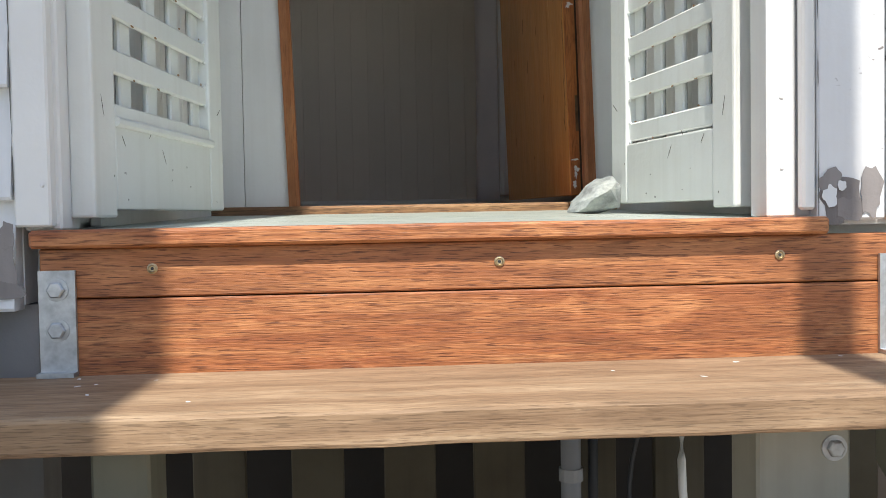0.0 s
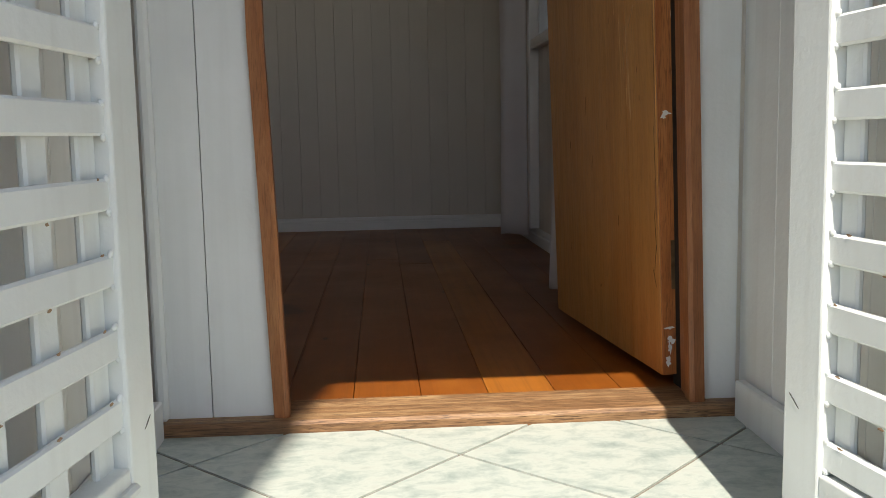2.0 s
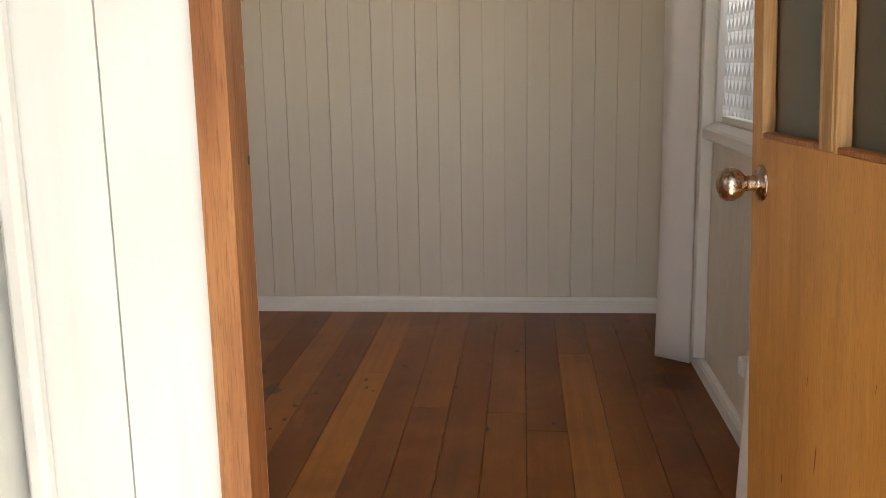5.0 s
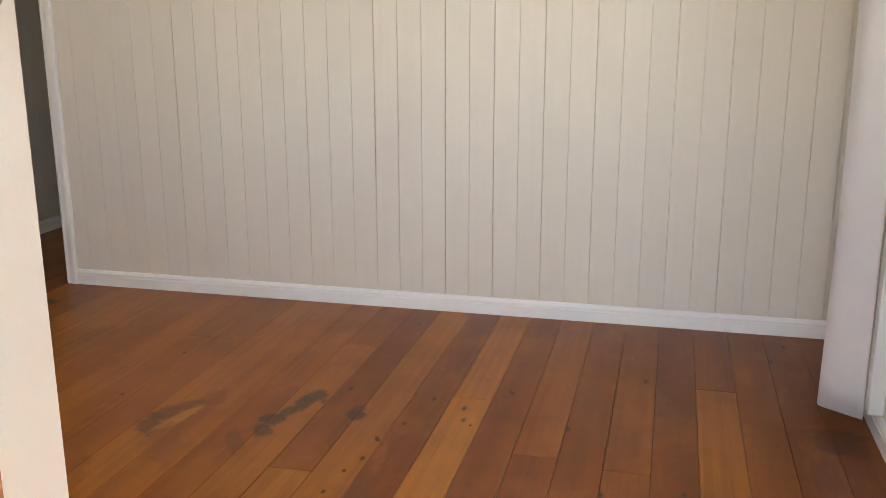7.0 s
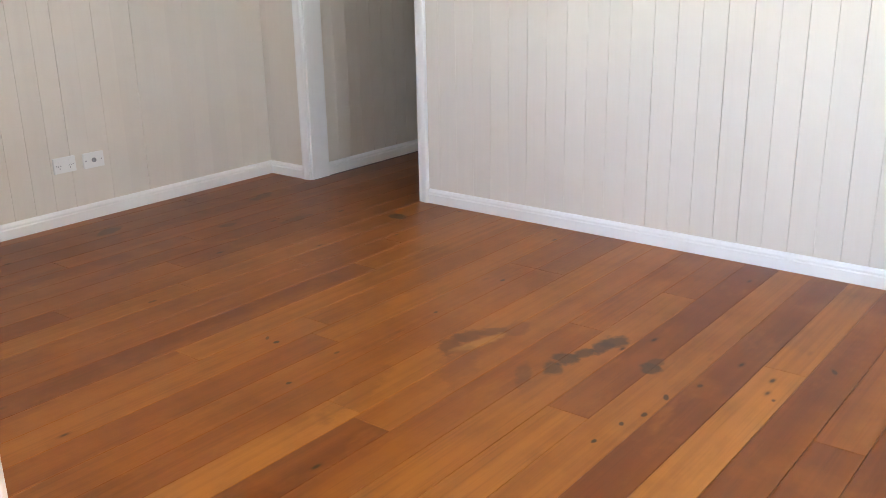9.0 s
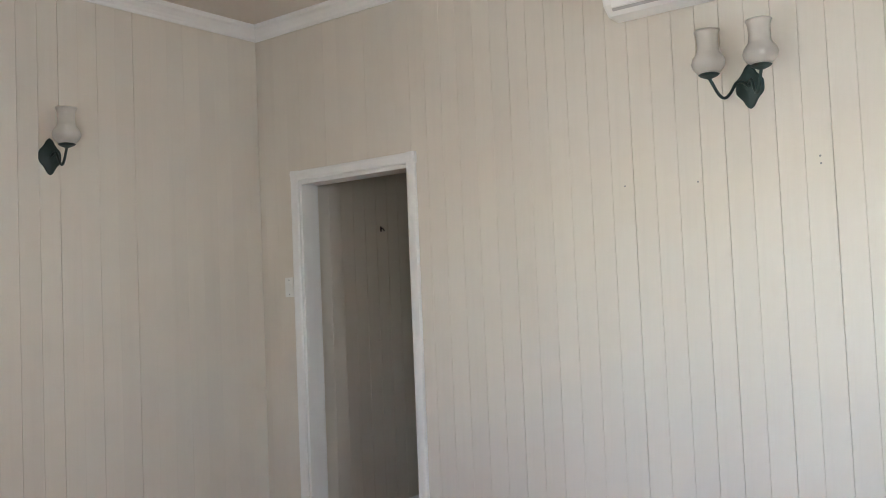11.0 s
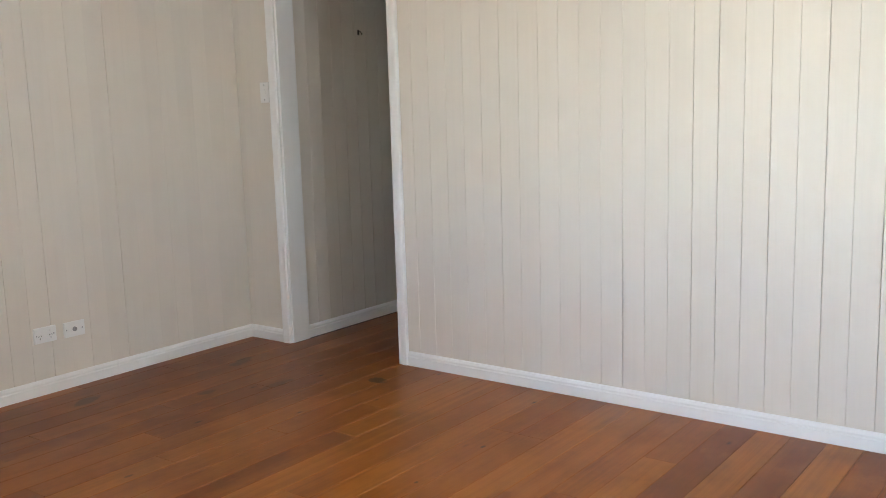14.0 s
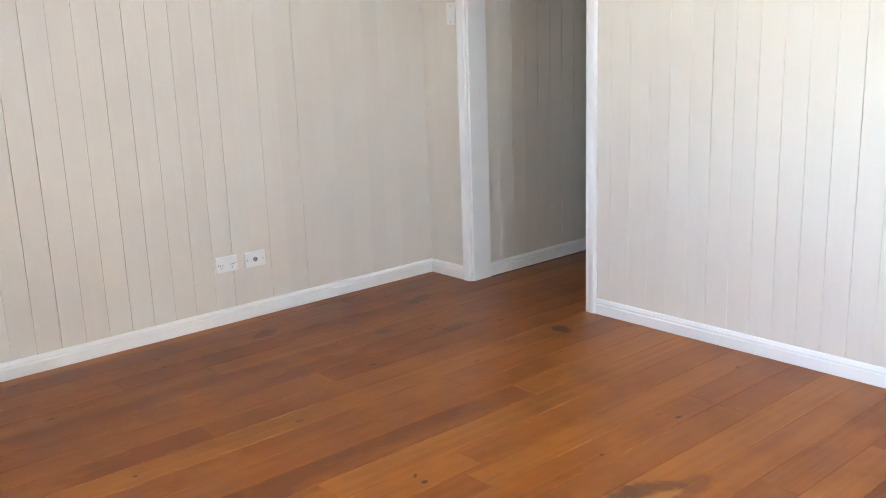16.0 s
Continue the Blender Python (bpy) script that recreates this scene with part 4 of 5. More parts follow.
# ---- front door ----
def front_door():
    hx, hy, fx, fy = 0.402, 0.112, 0.337, 0.890
    w = math.hypot(fx - hx, fy - hy)
    turn = math.degrees(math.atan2(fy - hy, fx - hx))
    d = thing("front_door", "orange-brown varnished timber front door standing open, scratched", "door", at=pose(hx, hy, 0.022, -1.9, 0, turn))
    T, H = 0.038, 2.02
    # local: x from hinge to free edge, +y is the face towards the entrance
    u0, u1, um, z0 = 0.165, 0.735, 0.448, 1.046
    rows = (1.078, 1.42, 1.45, 1.86)
    bm = bmesh.new()
    box(0.0, u0, 0.0, T, 0, H, 0.0015, bm)
    box(u1, w, 0.0, T, 0, H, 0.0015, bm)
    box(u0, u1, 0.0, T, 0, z0, 0.0, bm)
    box(u0, u1, 0.0, T, 1.86, H, 0.0, bm)
    part("leaf", bm, DOOR_WOOD, d)
    part("edge_strip", box(-0.006, 0.0005, 0.001, T - 0.001, 0.002, H - 0.002, 0.0008), DOOR_EDGE, d, "red-brown door edge with chipped paint")
    erng = random.Random(21)
    for k in range(46):
        z = 0.03 + 1.95 * (k + erng.random() * 0.8) / 46
        o = part("paint_chip", blot(erng.uniform(0.0008, 0.0022), erng.uniform(0.010, 0.026), k * 2.3, 0.9, 14), WHITE_OUT, d, "chipped white paint")
        o.matrix_basis = pose(-0.0062, 0.0035 + erng.uniform(-0.001, 0.001), z, 0, 0, 90)
    for y, z, a, c in ((0.026, 0.030, 0.006, 0.010), (0.018, 0.075, 0.009, 0.007), (0.022, 0.060, 0.004, 0.012), (0.022, 0.100, 0.010, 0.003), (0.020, 0.535, 0.007, 0.004), (0.026, 0.528, 0.005, 0.004), (0.024, 1.005, 0.012, 0.010), (0.020, 0.985, 0.006, 0.022), (0.017, 0.965, 0.003, 0.018)):
        o = part("paint_chip", blot(a, c, z * 31 + y * 90, 0.9, 24), WHITE_OUT, d, "chipped white paint")
        o.matrix_basis = pose(-0.0062, y, z, 0, 0, 90)
    for u, z, a, c, tilt in ((0.010, 0.36, 0.0035, 0.055, 2), (0.016, 0.29, 0.0009, 0.040, 6), (0.012, 0.45, 0.0007, 0.070, 2), (0.020, 0.24, 0.0009, 0.03, -12), (0.026, 0.20, 0.0008, 0.02, 25), (0.006, 0.62, 0.0006, 0.09, 0)):
        o = part("splinter", blot(a, c, z * 17, 0.7, 20), JAMB if a > 0.002 else DARK, d, "splintered edge of the veneer")
        o.matrix_basis = pose(u, T + 0.0002, z, 0, tilt, 0)
    for u, z, a, c in ((0.46, 0.575, 0.0016, 0.012), (0.462, 0.56, 0.0012, 0.014), (0.50, 0.68, 0.0008, 0.008), (0.60, 0.47, 0.0014, 0.010), (0.42, 0.43, 0.0012, 0.018), (0.10, 0.63, 0.0009, 0.006), (0.09, 0.57, 0.0010, 0.006), (0.085, 0.83, 0.0008, 0.004), (0.30, 0.52, 0.0006, 0.01), (0.24, 0.30, 0.0007, 0.012), (0.62, 0.20, 0.001, 0.014), (0.38, 0.13, 0.003, 0.004), (0.27, 0.75, 0.0007, 0.005)):
        o = part("dent", blot(a, c, z * 23 + u, 0.8, 12), DOOR_DENT, d, "small dark dent in the varnish")
        o.matrix_basis = pose(u, T + 0.0002, z, 0, -8, 0)
    for u, z, a, c in ((0.150, 0.60, 0.003, 0.045), (0.165, 0.58, 0.002, 0.03), (0.145, 0.55, 0.0035, 0.02), (0.20, 0.68, 0.001, 0.06), (0.235, 0.80, 0.001, 0.03)):
        o = part("scrape", blot(a, c, z * 13 + u, 0.8, 20), DOOR_SCRAPE, d, "pale scraped patch in the varnish")
        o.matrix_basis = pose(u, T + 0.0002, z, 0, 3, 0)
    part("mullion", box(um - 0.02, um + 0.02, 0.002, T + 0.003, z0, 1.86, 0.003), LITE_WOOD, d, "worn timber glazing bar")
    part("glazing_bar", box(u0, u1, 0.004, T + 0.001, 1.44, 1.475, 0.003), LITE_WOOD, d)
    for a, b in ((u0, um - 0.02), (um + 0.02, u1)):
        for c0, c1 in ((z0, 1.44), (1.475, 1.86)):
            part("pane", box(a, b, 0.012, 0.016, c0, c1), DOOR_GLASS, d, "obscure grey-green glass pane")
            part("glazing_bead", box(a, a + 0.012, 0.0165, T + 0.002, c0, c1, 0.002), LITE_WOOD, d)
            part("glazing_bead", box(b - 0.012, b, 0.0165, T + 0.002, c0, c1, 0.002), LITE_WOOD, d)
            part("glazing_bead", box(a + 0.0125, b - 0.0125, 0.0165, T + 0.001, c0, c0 + 0.010, 0.002), DOOR_EDGE, d)
    # knob on both faces
    kz, ku = 0.968, w - 0.056
    prof = [(0.032, 0), (0.032, 0.003), (0.026, 0.006), (0.016, 0.008), (0.0135, 0.012), (0.015, 0.016), (0.0135, 0.020), (0.0145, 0.026), (0.013, 0.030), (0.018, 0.034), (0.026, 0.042), (0.030, 0.052), (0.0295, 0.062), (0.024, 0.072), (0.012, 0.078), (0.0, 0.079)]
    part("knob", lathe(prof, 28, m=pose(ku, T, kz, -90)), BRONZE, d, "polished bronze door knob", True)
    part("knob", lathe(prof, 28, m=pose(ku, 0, kz, 90)), BRONZE, d, "polished bronze door knob", True)
    part("knob_latch", box(w, w + 0.0012, 0.008, 0.030, kz - 0.03, kz + 0.03), STEEL, d)
    for z in (0.18, 1.0, 1.74):
        h = part("hinge", box(-0.0075, -0.006, 0.002, 0.016, z, z + 0.1), DARKBRASS, d, "aged brass butt hinge")
        part("hinge_pin", lathe([(0.006, z - 0.003), (0.006, z + 0.103)], 12, m=pose(-0.008, -0.003, 0)), DARKBRASS, h)
    for u, z, ln, tilt in ((0.30, 0.93, 0.03, 38), (0.19, 0.90, 0.035, -40), (0.17, 0.92, 0.03, 5), (0.13, 0.74, 0.05, -35), (0.57, 0.97, 0.03, 40), (0.16, 0.68, 0.09, 3), (0.18, 0.66, 0.06, 5)):
        q = part("scratch", box(-0.0012, 0.0012, 0, 0.0005, -ln / 2, ln / 2), LITE_WOOD, d)
        q.matrix_basis = pose(u, T, z, 0, tilt, 0)
    return d


front_door()
# ---- east window ----
win = thing("window_1", "white aluminium sliding window with a white diamond security grille", "window", kind="structure")
part("frame", box(X1 - 0.004, X1 + 0.10, WY0, WY0 + 0.03, WZ0, WZ1, 0.002), ALU, win)
part("frame", box(X1 - 0.004, X1 + 0.10, WY1 - 0.03, WY1, WZ0, WZ1, 0.002), ALU, win)
part("frame", box(X1 + 0.02, X1 + 0.10, WY0 + 0.03, WY1 - 0.03, WZ1 - 0.03, WZ1, 0.002), ALU, win)
part("track", box(X1 + 0.02, X1 + 0.10, WY0 + 0.03, WY1 - 0.03, WZ0, WZ0 + 0.022, 0.002), ALU, win)
mid = (WY0 + WY1) / 2
for a, b, x in ((WY0 + 0.03, mid + 0.015, X1 + 0.045), (mid - 0.015, WY1 - 0.03, X1 + 0.066)):
    sash = part("sash", box(x, x + 0.018, a, a + 0.028, WZ0 + 0.023, WZ1 - 0.031, 0.002, box(x, x + 0.018, b - 0.028, b, WZ0 + 0.023, WZ1 - 0.031, 0.002, box(x, x + 0.018, a + 0.028, b - 0.028, WZ0 + 0.023, WZ0 + 0.065, 0.002, box(x, x + 0.018, a + 0.028, b - 0.028, WZ1 - 0.065, WZ1 - 0.031, 0.002)))), ALU, win)
    pane = part("pane", box(x + 0.007, x + 0.011, a + 0.028, b - 0.028, WZ0 + 0.065, WZ1 - 0.065), GLASS, sash)
    pane.visible_shadow = False
solid("neighbour_house", box(3.2, 6.5, -1.5, 7.5, -2.23, 3.2), NEIGHBOUR, "grey rendered wall of the neighbouring house", "house", "structure")
grille = thing("security_grille", "white expanded-metal diamond grille outside the window", "grille")


def strand(y, phase):
    out = bmesh.new()
    prev = None
    for k in range(73):
        z = WZ0 + 0.03 + (WZ1 - WZ0 - 0.06) * k / 72
        o = 0.0135 * math.cos(2 * math.pi * (z - WZ0) / 0.105 + phase)
        ring = [out.verts.new((X1 + 0.016 + dx, y + o + dy, z)) for dx, dy in ((0, -0.0022), (0, 0.0022), (0.014, 0.0022 + 0.004), (0.014, -0.0022 + 0.004))]
        if prev:
            for i in range(4):
                out.faces.new((prev[i], prev[(i + 1) % 4], ring[(i + 1) % 4], ring[i]))
        prev = ring
    bmesh.ops.recalc_face_normals(out, faces=out.faces)
    return out


k = 0
y = WY0 + 0.045
while y < WY1 - 0.04:
    part("strand", strand(y, math.pi * (k % 2)), ALU, grille)
    y += 0.0285
    k += 1
sill = solid("window_sill", prism([(X1 - 0.042, 0.930), (X1 - 0.036, 0.922), (X1 - 0.001, 0.922), (X1 - 0.001, WZ0 - 0.02), (X1 + 0.10, WZ0 - 0.02), (X1 + 0.10, WZ0 - 0.001), (X1 + 0.0, WZ0 - 0.004), (X1 - 0.036, 0.968), (X1 - 0.042, 0.960)], 1.30, 2.652, "y"), WHITE_IN, "white painted timber window sill", "window sill", "structure")
solid("trim_window_stop_south", box(X1 - 0.016, X1, 1.70, 1.78, WZ0, 2.3, 0.003), WHITE_IN, "white painted window architrave", "trim", "structure")
solid("trim_pilaster", box(X1 - 0.046, X1 - 0.0005, 2.662, 2.712, 0.079, 2.4, 0.003), WHITE_IN, "white painted cover strip beside the window", "trim", "structure")


# ---- curtains ----
def curtain(name, base, run, across, folds, depth, z0, z1, label, flare=0.0):
    """A gathered drop: base point, run along the wall, across from the wall."""
    out = bmesh.new()
    n, rows = 64, 24
    grid = []
    for r in range(rows + 1):
        f = r / rows
        line = []
        for k in range(n + 1):
            s = k / n
            wob = math.sin(2 * math.pi * folds * s + 0.8) * depth * (0.75 + 0.5 * f) + 0.006 * math.sin(5 * s + 6 * f)
            bulge = 4 * s * (1 - s) * across
            off = bulge * (1 + flare * (1 - f)) + wob * (0.35 + s * (1 - s) * 2)
            z = z0 + (z1 - z0) * f + (0.006 * math.sin(9 * s) + 0.03 * (s - 0.5) * 0.3 if r == 0 else 0)
            line.append(out.verts.new((base[0] - off, base[1] + run * s * (1 + 0.06 * (1 - f)), z)))
        grid.append(line)
    for a, b in zip(grid, grid[1:]):
        for k in range(n):
            out.faces.new((a[k], a[k + 1], b[k + 1], b[k]))
    c = thing(name, label, "curtain", "window curtains")
    drop = part("drop", out, CURTAIN, c, smooth=True)
    mod = drop.modifiers.new("thick", "SOLIDIFY")
    mod.thickness = 0.003
    part("hem", box(base[0] - across - 0.0, base[0] - across + 0.012, base[1] + run * 0.35, base[1] + run * 0.65, z1 - 0.03, z1, 0.002), CURTAIN, c)
    return c


c_far = curtain("curtain", (X1 - 0.044, 2.716, 0), 0.20, 0.128, 1.3, 0.016, 0.045, 2.55, "white cloth curtain gathered beside the window")
curtain("curtain", (X1 - 0.03, 0.98, 0), 0.22, 0.147, 1.6, 0.014, 0.05, 2.55, "white cloth curtain gathered behind the open door", 0.42)
rod = thing("curtain_rod", "white curtain rod over the window", "curtain rod")
part("rod", tube([(X1 - 0.08, 0.7, 2.56), (X1 - 0.08, 3.2, 2.56)], 0.011, 12), PLASTIC, rod, smooth=True)
for y in (0.75, 1.9, 3.15):
    part("rod_bracket", box(X1 - 0.095, X1 - 0.0005, y, y + 0.015, 2.55, 2.57, 0.002), PLASTIC, rod)

# south window, behind the walk: unseen, added round the fill lamp
win2 = thing("added_window_south", "unseen white timber window added in the front wall for the fill light", "window", kind="structure")
for a, b, c, d in ((SX0, SX0 + 0.05, SZ0, SZ1), (SX1 - 0.05, SX1, SZ0, SZ1), (SX0 + 0.05, SX1 - 0.05, SZ0, SZ0 + 0.05), (SX0 + 0.05, SX1 - 0.05, SZ1 - 0.05, SZ1), ((SX0 + SX1) / 2 - 0.02, (SX0 + SX1) / 2 + 0.02, SZ0 + 0.05, SZ1 - 0.05)):
    part("frame", box(a, b, 0.03, 0.12, c, d, 0.002), WHITE_IN, win2)


# ---- fixtures ----
def outlet(name, m, label, w=0.115, h=0.075, holes=2, switch=False):
    """A wall plate; local x along the wall, y out of it."""
    o = thing(name, label, "switch" if switch else "socket", at=m)
    part("plate", box(-w / 2, w / 2, -0.011, 0, -h / 2, h / 2, 0.003, segments=2), PLASTIC, o)
    if switch:
        part("rocker", box(-0.012, 0.012, -0.0155, -0.0112, -0.012, 0.016, 0.002), PLASTIC, o)
        for z in (-0.042, 0.042):
            part("screw", lathe([(0.004, 0), (0, 0.0006)], 10, m=pose(0, -0.0112, z, 90)), GREY_PLASTIC, o)
        return o
    for k in range(holes):
        cx = 0.0 if holes == 1 else (-0.028, 0.028)[k]
        if name == "power_socket":
            for dx, dz, tilt in ((-0.006, 0.003, 30), (0.006, 0.003, -30), (0, -0.010, 0)):
                q = part("pin_slot", box(-0.0012, 0.0012, -0.0005, 0, -0.004, 0.004), BLACK, o)
                q.matrix_basis = pose(cx + dx, -0.0112, dz - 0.006, 0, tilt, 0)
            part("rocker", box(cx - 0.006, cx + 0.006, -0.014, -0.0112, 0.012, 0.026, 0.001), PLASTIC, o)
        else:
            part("socket_ring", lathe([(0.012, 0), (0.012, 0.004), (0.008, 0.004), (0.004, 0.001), (0, 0.001)], 18, m=pose(cx, -0.0112, 0, 90)), GREY_PLASTIC, o)
    for dx in (-w * 0.38, w * 0.38):
        part("screw", lathe([(0.0035, 0), (0, 0.0006)], 10, m=pose(dx, -0.0112, 0, 90)), GREY_PLASTIC, o)
    return o


outlet("power_socket", pose(X0, 2.298, 0.298, 0, 0, 90), "white double power socket on the cream wall", 0.118, 0.078)
outlet("aerial_socket", pose(X0, 2.456, 0.295, 0, 0, 90), "white aerial socket plate beside the power socket", 0.115, 0.078, 1)
outlet("light_switch", pose(-3.945, Y1, 1.462, 0, 0, 0), "white light switch beside the hall doorway", 0.072, 0.115, switch=True)
outlet("power_socket", pose(X1, 1.93, 0.285, 0, 0, -90), "white power socket with a plug-in adaptor on the window wall", 0.115, 0.075)
adaptor = thing("plug_adaptor", "white plastic adaptor plugged into the low socket", "adaptor")
part("body", box(X1 - 0.045, X1 - 0.0155, 1.895, 1.95, 0.262, 0.318, 0.006, segments=2), PLASTIC, adaptor)
part("switch_cap", box(X1 - 0.049, X1 - 0.0455, 1.91, 1.935, 0.285, 0.305, 0.0015), PLASTIC, adaptor)


def air_conditioner():
    a = thing("air_conditioner", "white wall-mounted split-system air conditioner", "air conditioner")
    xa, xb = -1.703, -0.638
    # outline in (y, z)
    prof = [(Y1 - 0.001, 2.56), (Y1 - 0.001, 2.84), (Y1 - 0.150, 2.84), (Y1 - 0.185, 2.825), (Y1 - 0.205, 2.795), (Y1 - 0.212, 2.645), (Y1 - 0.196, 2.585), (Y1 - 0.150, 2.547), (Y1 - 0.06, 2.54)]
    part("case", prism(prof, xa, xb, "x"), PLASTIC, a)
    part("end_cap", prism([(y + 0.006 if y < Y1 - 0.1 else y, z) for y, z in prof], xb, xb + 0.012, "x"), PLASTIC, a)
    part("end_cap", prism([(y + 0.006 if y < Y1 - 0.1 else y, z) for y, z in prof], xa - 0.012, xa, "x"), PLASTIC, a)
    part("front_panel", prism([(Y1 - 0.2085, 2.8), (Y1 - 0.2135, 2.8), (Y1 - 0.2205, 2.65), (Y1 - 0.2125, 2.647)], xa + 0.004, xb - 0.004, "x"), PLASTIC, a, "white lift-up front panel")
    part("top_slot", prism([(Y1 - 0.204, 2.81), (Y1 - 0.2065, 2.81), (Y1 - 0.2095, 2.802), (Y1 - 0.206, 2.802)], xa + 0.01, xb - 0.01, "x"), SLOT_GREY, a)
    part("louvre", prism([(Y1 - 0.2105, 2.625), (Y1 - 0.2145, 2.629), (Y1 - 0.199, 2.57), (Y1 - 0.193, 2.568)], xa + 0.03, xb - 0.20, "x"), PLASTIC, a, "white swing louvre")
    part("louvre_gap", prism([(Y1 - 0.211, 2.643), (Y1 - 0.2135, 2.643), (Y1 - 0.2125, 2.635), (Y1 - 0.2095, 2.635)], xa + 0.02, xb - 0.19, "x"), SLOT_GREY, a)
    part("louvre_gap", prism([(Y1 - 0.196, 2.566), (Y1 - 0.198, 2.566), (Y1 - 0.186, 2.556), (Y1 - 0.183, 2.558)], xa + 0.03, xb - 0.20, "x"), SLOT_GREY, a)
    part("louvre_end", prism([(Y1 - 0.209, 2.637), (Y1 - 0.2145, 2.637), (Y1 - 0.199, 2.57), (Y1 - 0.194, 2.57)], xb - 0.198, xb - 0.190, "x"), BLACK, a)
    part("receiver_window", box(xb - 0.10, xb - 0.06, Y1 - 0.2118, Y1 - 0.2105, 2.613, 2.623), SLOT_GREY, a, "small grey receiver window")
    part("button", box(xb - 0.04, xb - 0.022, Y1 - 0.2128, Y1 - 0.211, 2.621, 2.631), SLOT_GREY, a)
    part("indicator", box(xb - 0.13, xb - 0.085, Y1 - 0.2135, Y1 - 0.2118, 2.631, 2.636), SLOT_GREY, a)
    part("badge", box(xa + 0.03, xa + 0.075, Y1 - 0.2215, Y1 - 0.2195, 2.665, 2.675), SLOT_GREY, a, "small grey badge")


air_conditioner()


def shade_mesh():
    outer = [(0.022, 0.0), (0.045, 0.008), (0.061, 0.024), (0.067, 0.044), (0.062, 0.064), (0.049, 0.080), (0.043, 0.092), (0.041, 0.125), (0.043, 0.155), (0.047, 0.168), (0.051, 0.174)]
    inner = [(r - 0.0025, z + 0.002) for r, z in reversed(outer)]
    out = bmesh.new()
    segs = 28
    rings = [[out.verts.new(((r + 0.0012 * math.cos(6 * 2 * math.pi * k / segs)) * math.cos(2 * math.pi * k / segs), (r + 0.0012 * math.cos(6 * 2 * math.pi * k / segs)) * math.sin(2 * math.pi * k / segs), z)) for k in range(segs)] for r, z in outer + inner]
    for a, b in zip(rings, rings[1:] + rings[:1]):
        for k in range(segs):
            out.faces.new((a[k], a[(k + 1) % segs], b[(k + 1) % segs], b[k]))
    bmesh.ops.recalc_face_normals(out, faces=out.faces)
    return out


def wall_lamp(m, tips, label):
    """A scrolled iron wall light; local -y comes out of the wall."""
    lamp = thing("wall_lamp", label, "wall lamp", "wall lamps", at=m)
    out = bmesh.new()
    pts = []
    for k in range(40):
        t = 2 * math.pi * k / 40
        r = 1 + 0.10 * math.cos(4 * t) - 0.05 * math.cos(8 * t)
        zz = math.sin(t) * 0.079 * (1 + 0.16 * abs(math.sin(t)) ** 6)
        pts.append((math.cos(t) * 0.056 * r * (1 - 0.35 * abs(math.sin(t)) ** 3), zz))
    rings = [[out.verts.new((x * f, -d, z * f)) for x, z in pts] for f, d in ((1.0, 0.0), (1.0, 0.004), (0.9, 0.009), (0.6, 0.014), (0.3, 0.018))]
    for a, b in zip(rings, rings[1:]):
        for k in range(40):
            out.faces.new((a[k], a[(k + 1) % 40], b[(k + 1) % 40], b[k]))
    out.faces.new(rings[0])
    out.faces.new(rings[-1])
    bmesh.ops.recalc_face_normals(out, faces=out.faces)
    part("back_plate", out, VERDIGRIS, lamp, "scalloped green-black iron back plate")
    for dx, dy in tips:
        path = []
        for k in range(17):
            t = k / 16
            path.append((dx * t, -0.014 + (dy + 0.014) * (t ** 0.85), 0.016 * math.sin(math.pi * min(1.0, t / 0.4)) - 0.058 * math.sin(math.pi * max(0.0, (t - 0.3) / 0.7)) ** 1.3 + 0.026 * t ** 4))
        end = path[-1]
        arm = part("arm", tube(path, 0.0065, 8), VERDIGRIS, lamp, smooth=True)
        part("cup", lathe([(0.006, -0.004), (0.016, 0.0), (0.034, 0.008), (0.042, 0.015), (0.036, 0.018), (0.012, 0.020), (0, 0.020)], 20, m=pose(*end)), VERDIGRIS, arm)
        sh = shade_mesh()
        bmesh.ops.translate(sh, verts=sh.verts, vec=(end[0], end[1], end[2] + 0.017))
        shd = part("shade", sh, SHADE_GLASS, lamp, "frosted ribbed glass tulip shade", True)
        part("bulb", lathe([(0.010, 0.0), (0.011, 0.02), (0.017, 0.036), (0.020, 0.052), (0.015, 0.068), (0.0, 0.074)], 16, m=pose(end[0], end[1], end[2] + 0.021)), PLASTIC, shd, "white unlit bulb", True)


wall_lamp(pose(-1.170, Y1, 2.172), [(-0.105, -0.165), (0.105, -0.165)], "green-black iron double wall lamp with glass shades, unlit")
wall_lamp(pose(X0, 2.285, 2.14, 0, 0, 90), [(0.0, -0.16)], "green-black iron wall lamp with one glass shade, unlit")
hook = thing("coat_hook", "small dark metal hook on the hall wall", "hook")
part("hook", tube([(HX0 - 0.016, 4.337, 1.825), (HX0 + 0.004, 4.337, 1.825), (HX0 + 0.010, 4.337, 1.815), (HX0 + 0.012, 4.337, 1.806), (HX0 + 0.017, 4.337, 1.814)], 0.003, 8), BLACK, hook)
part("hook_plate", box(HX0 - 0.0165, HX0 - 0.012, 4.330, 4.344, 1.805, 1.838, 0.001), BLACK, hook)
for x, z in ((-1.753, 1.825), (-1.414, 1.808), (-0.913, 1.855), (-0.911, 1.825)):
    solid("screw_hole", lathe([(0.0045, 0), (0.0035, 0.0008), (0, 0.0002)], 8, m=pose(x, Y1 - 0.0003, z, 90)), GREY_PLASTIC, "small filled screw hole in the cream wall", "screw hole")

# ---- lining boards ----


JOINT_STYLES = ((0.0, 0.0003), (0.0001, 0.0009), (0.0004, 0.0013), (0.0008, 0.0016))   # painted over, hairline, open, wide: gap and chamfer


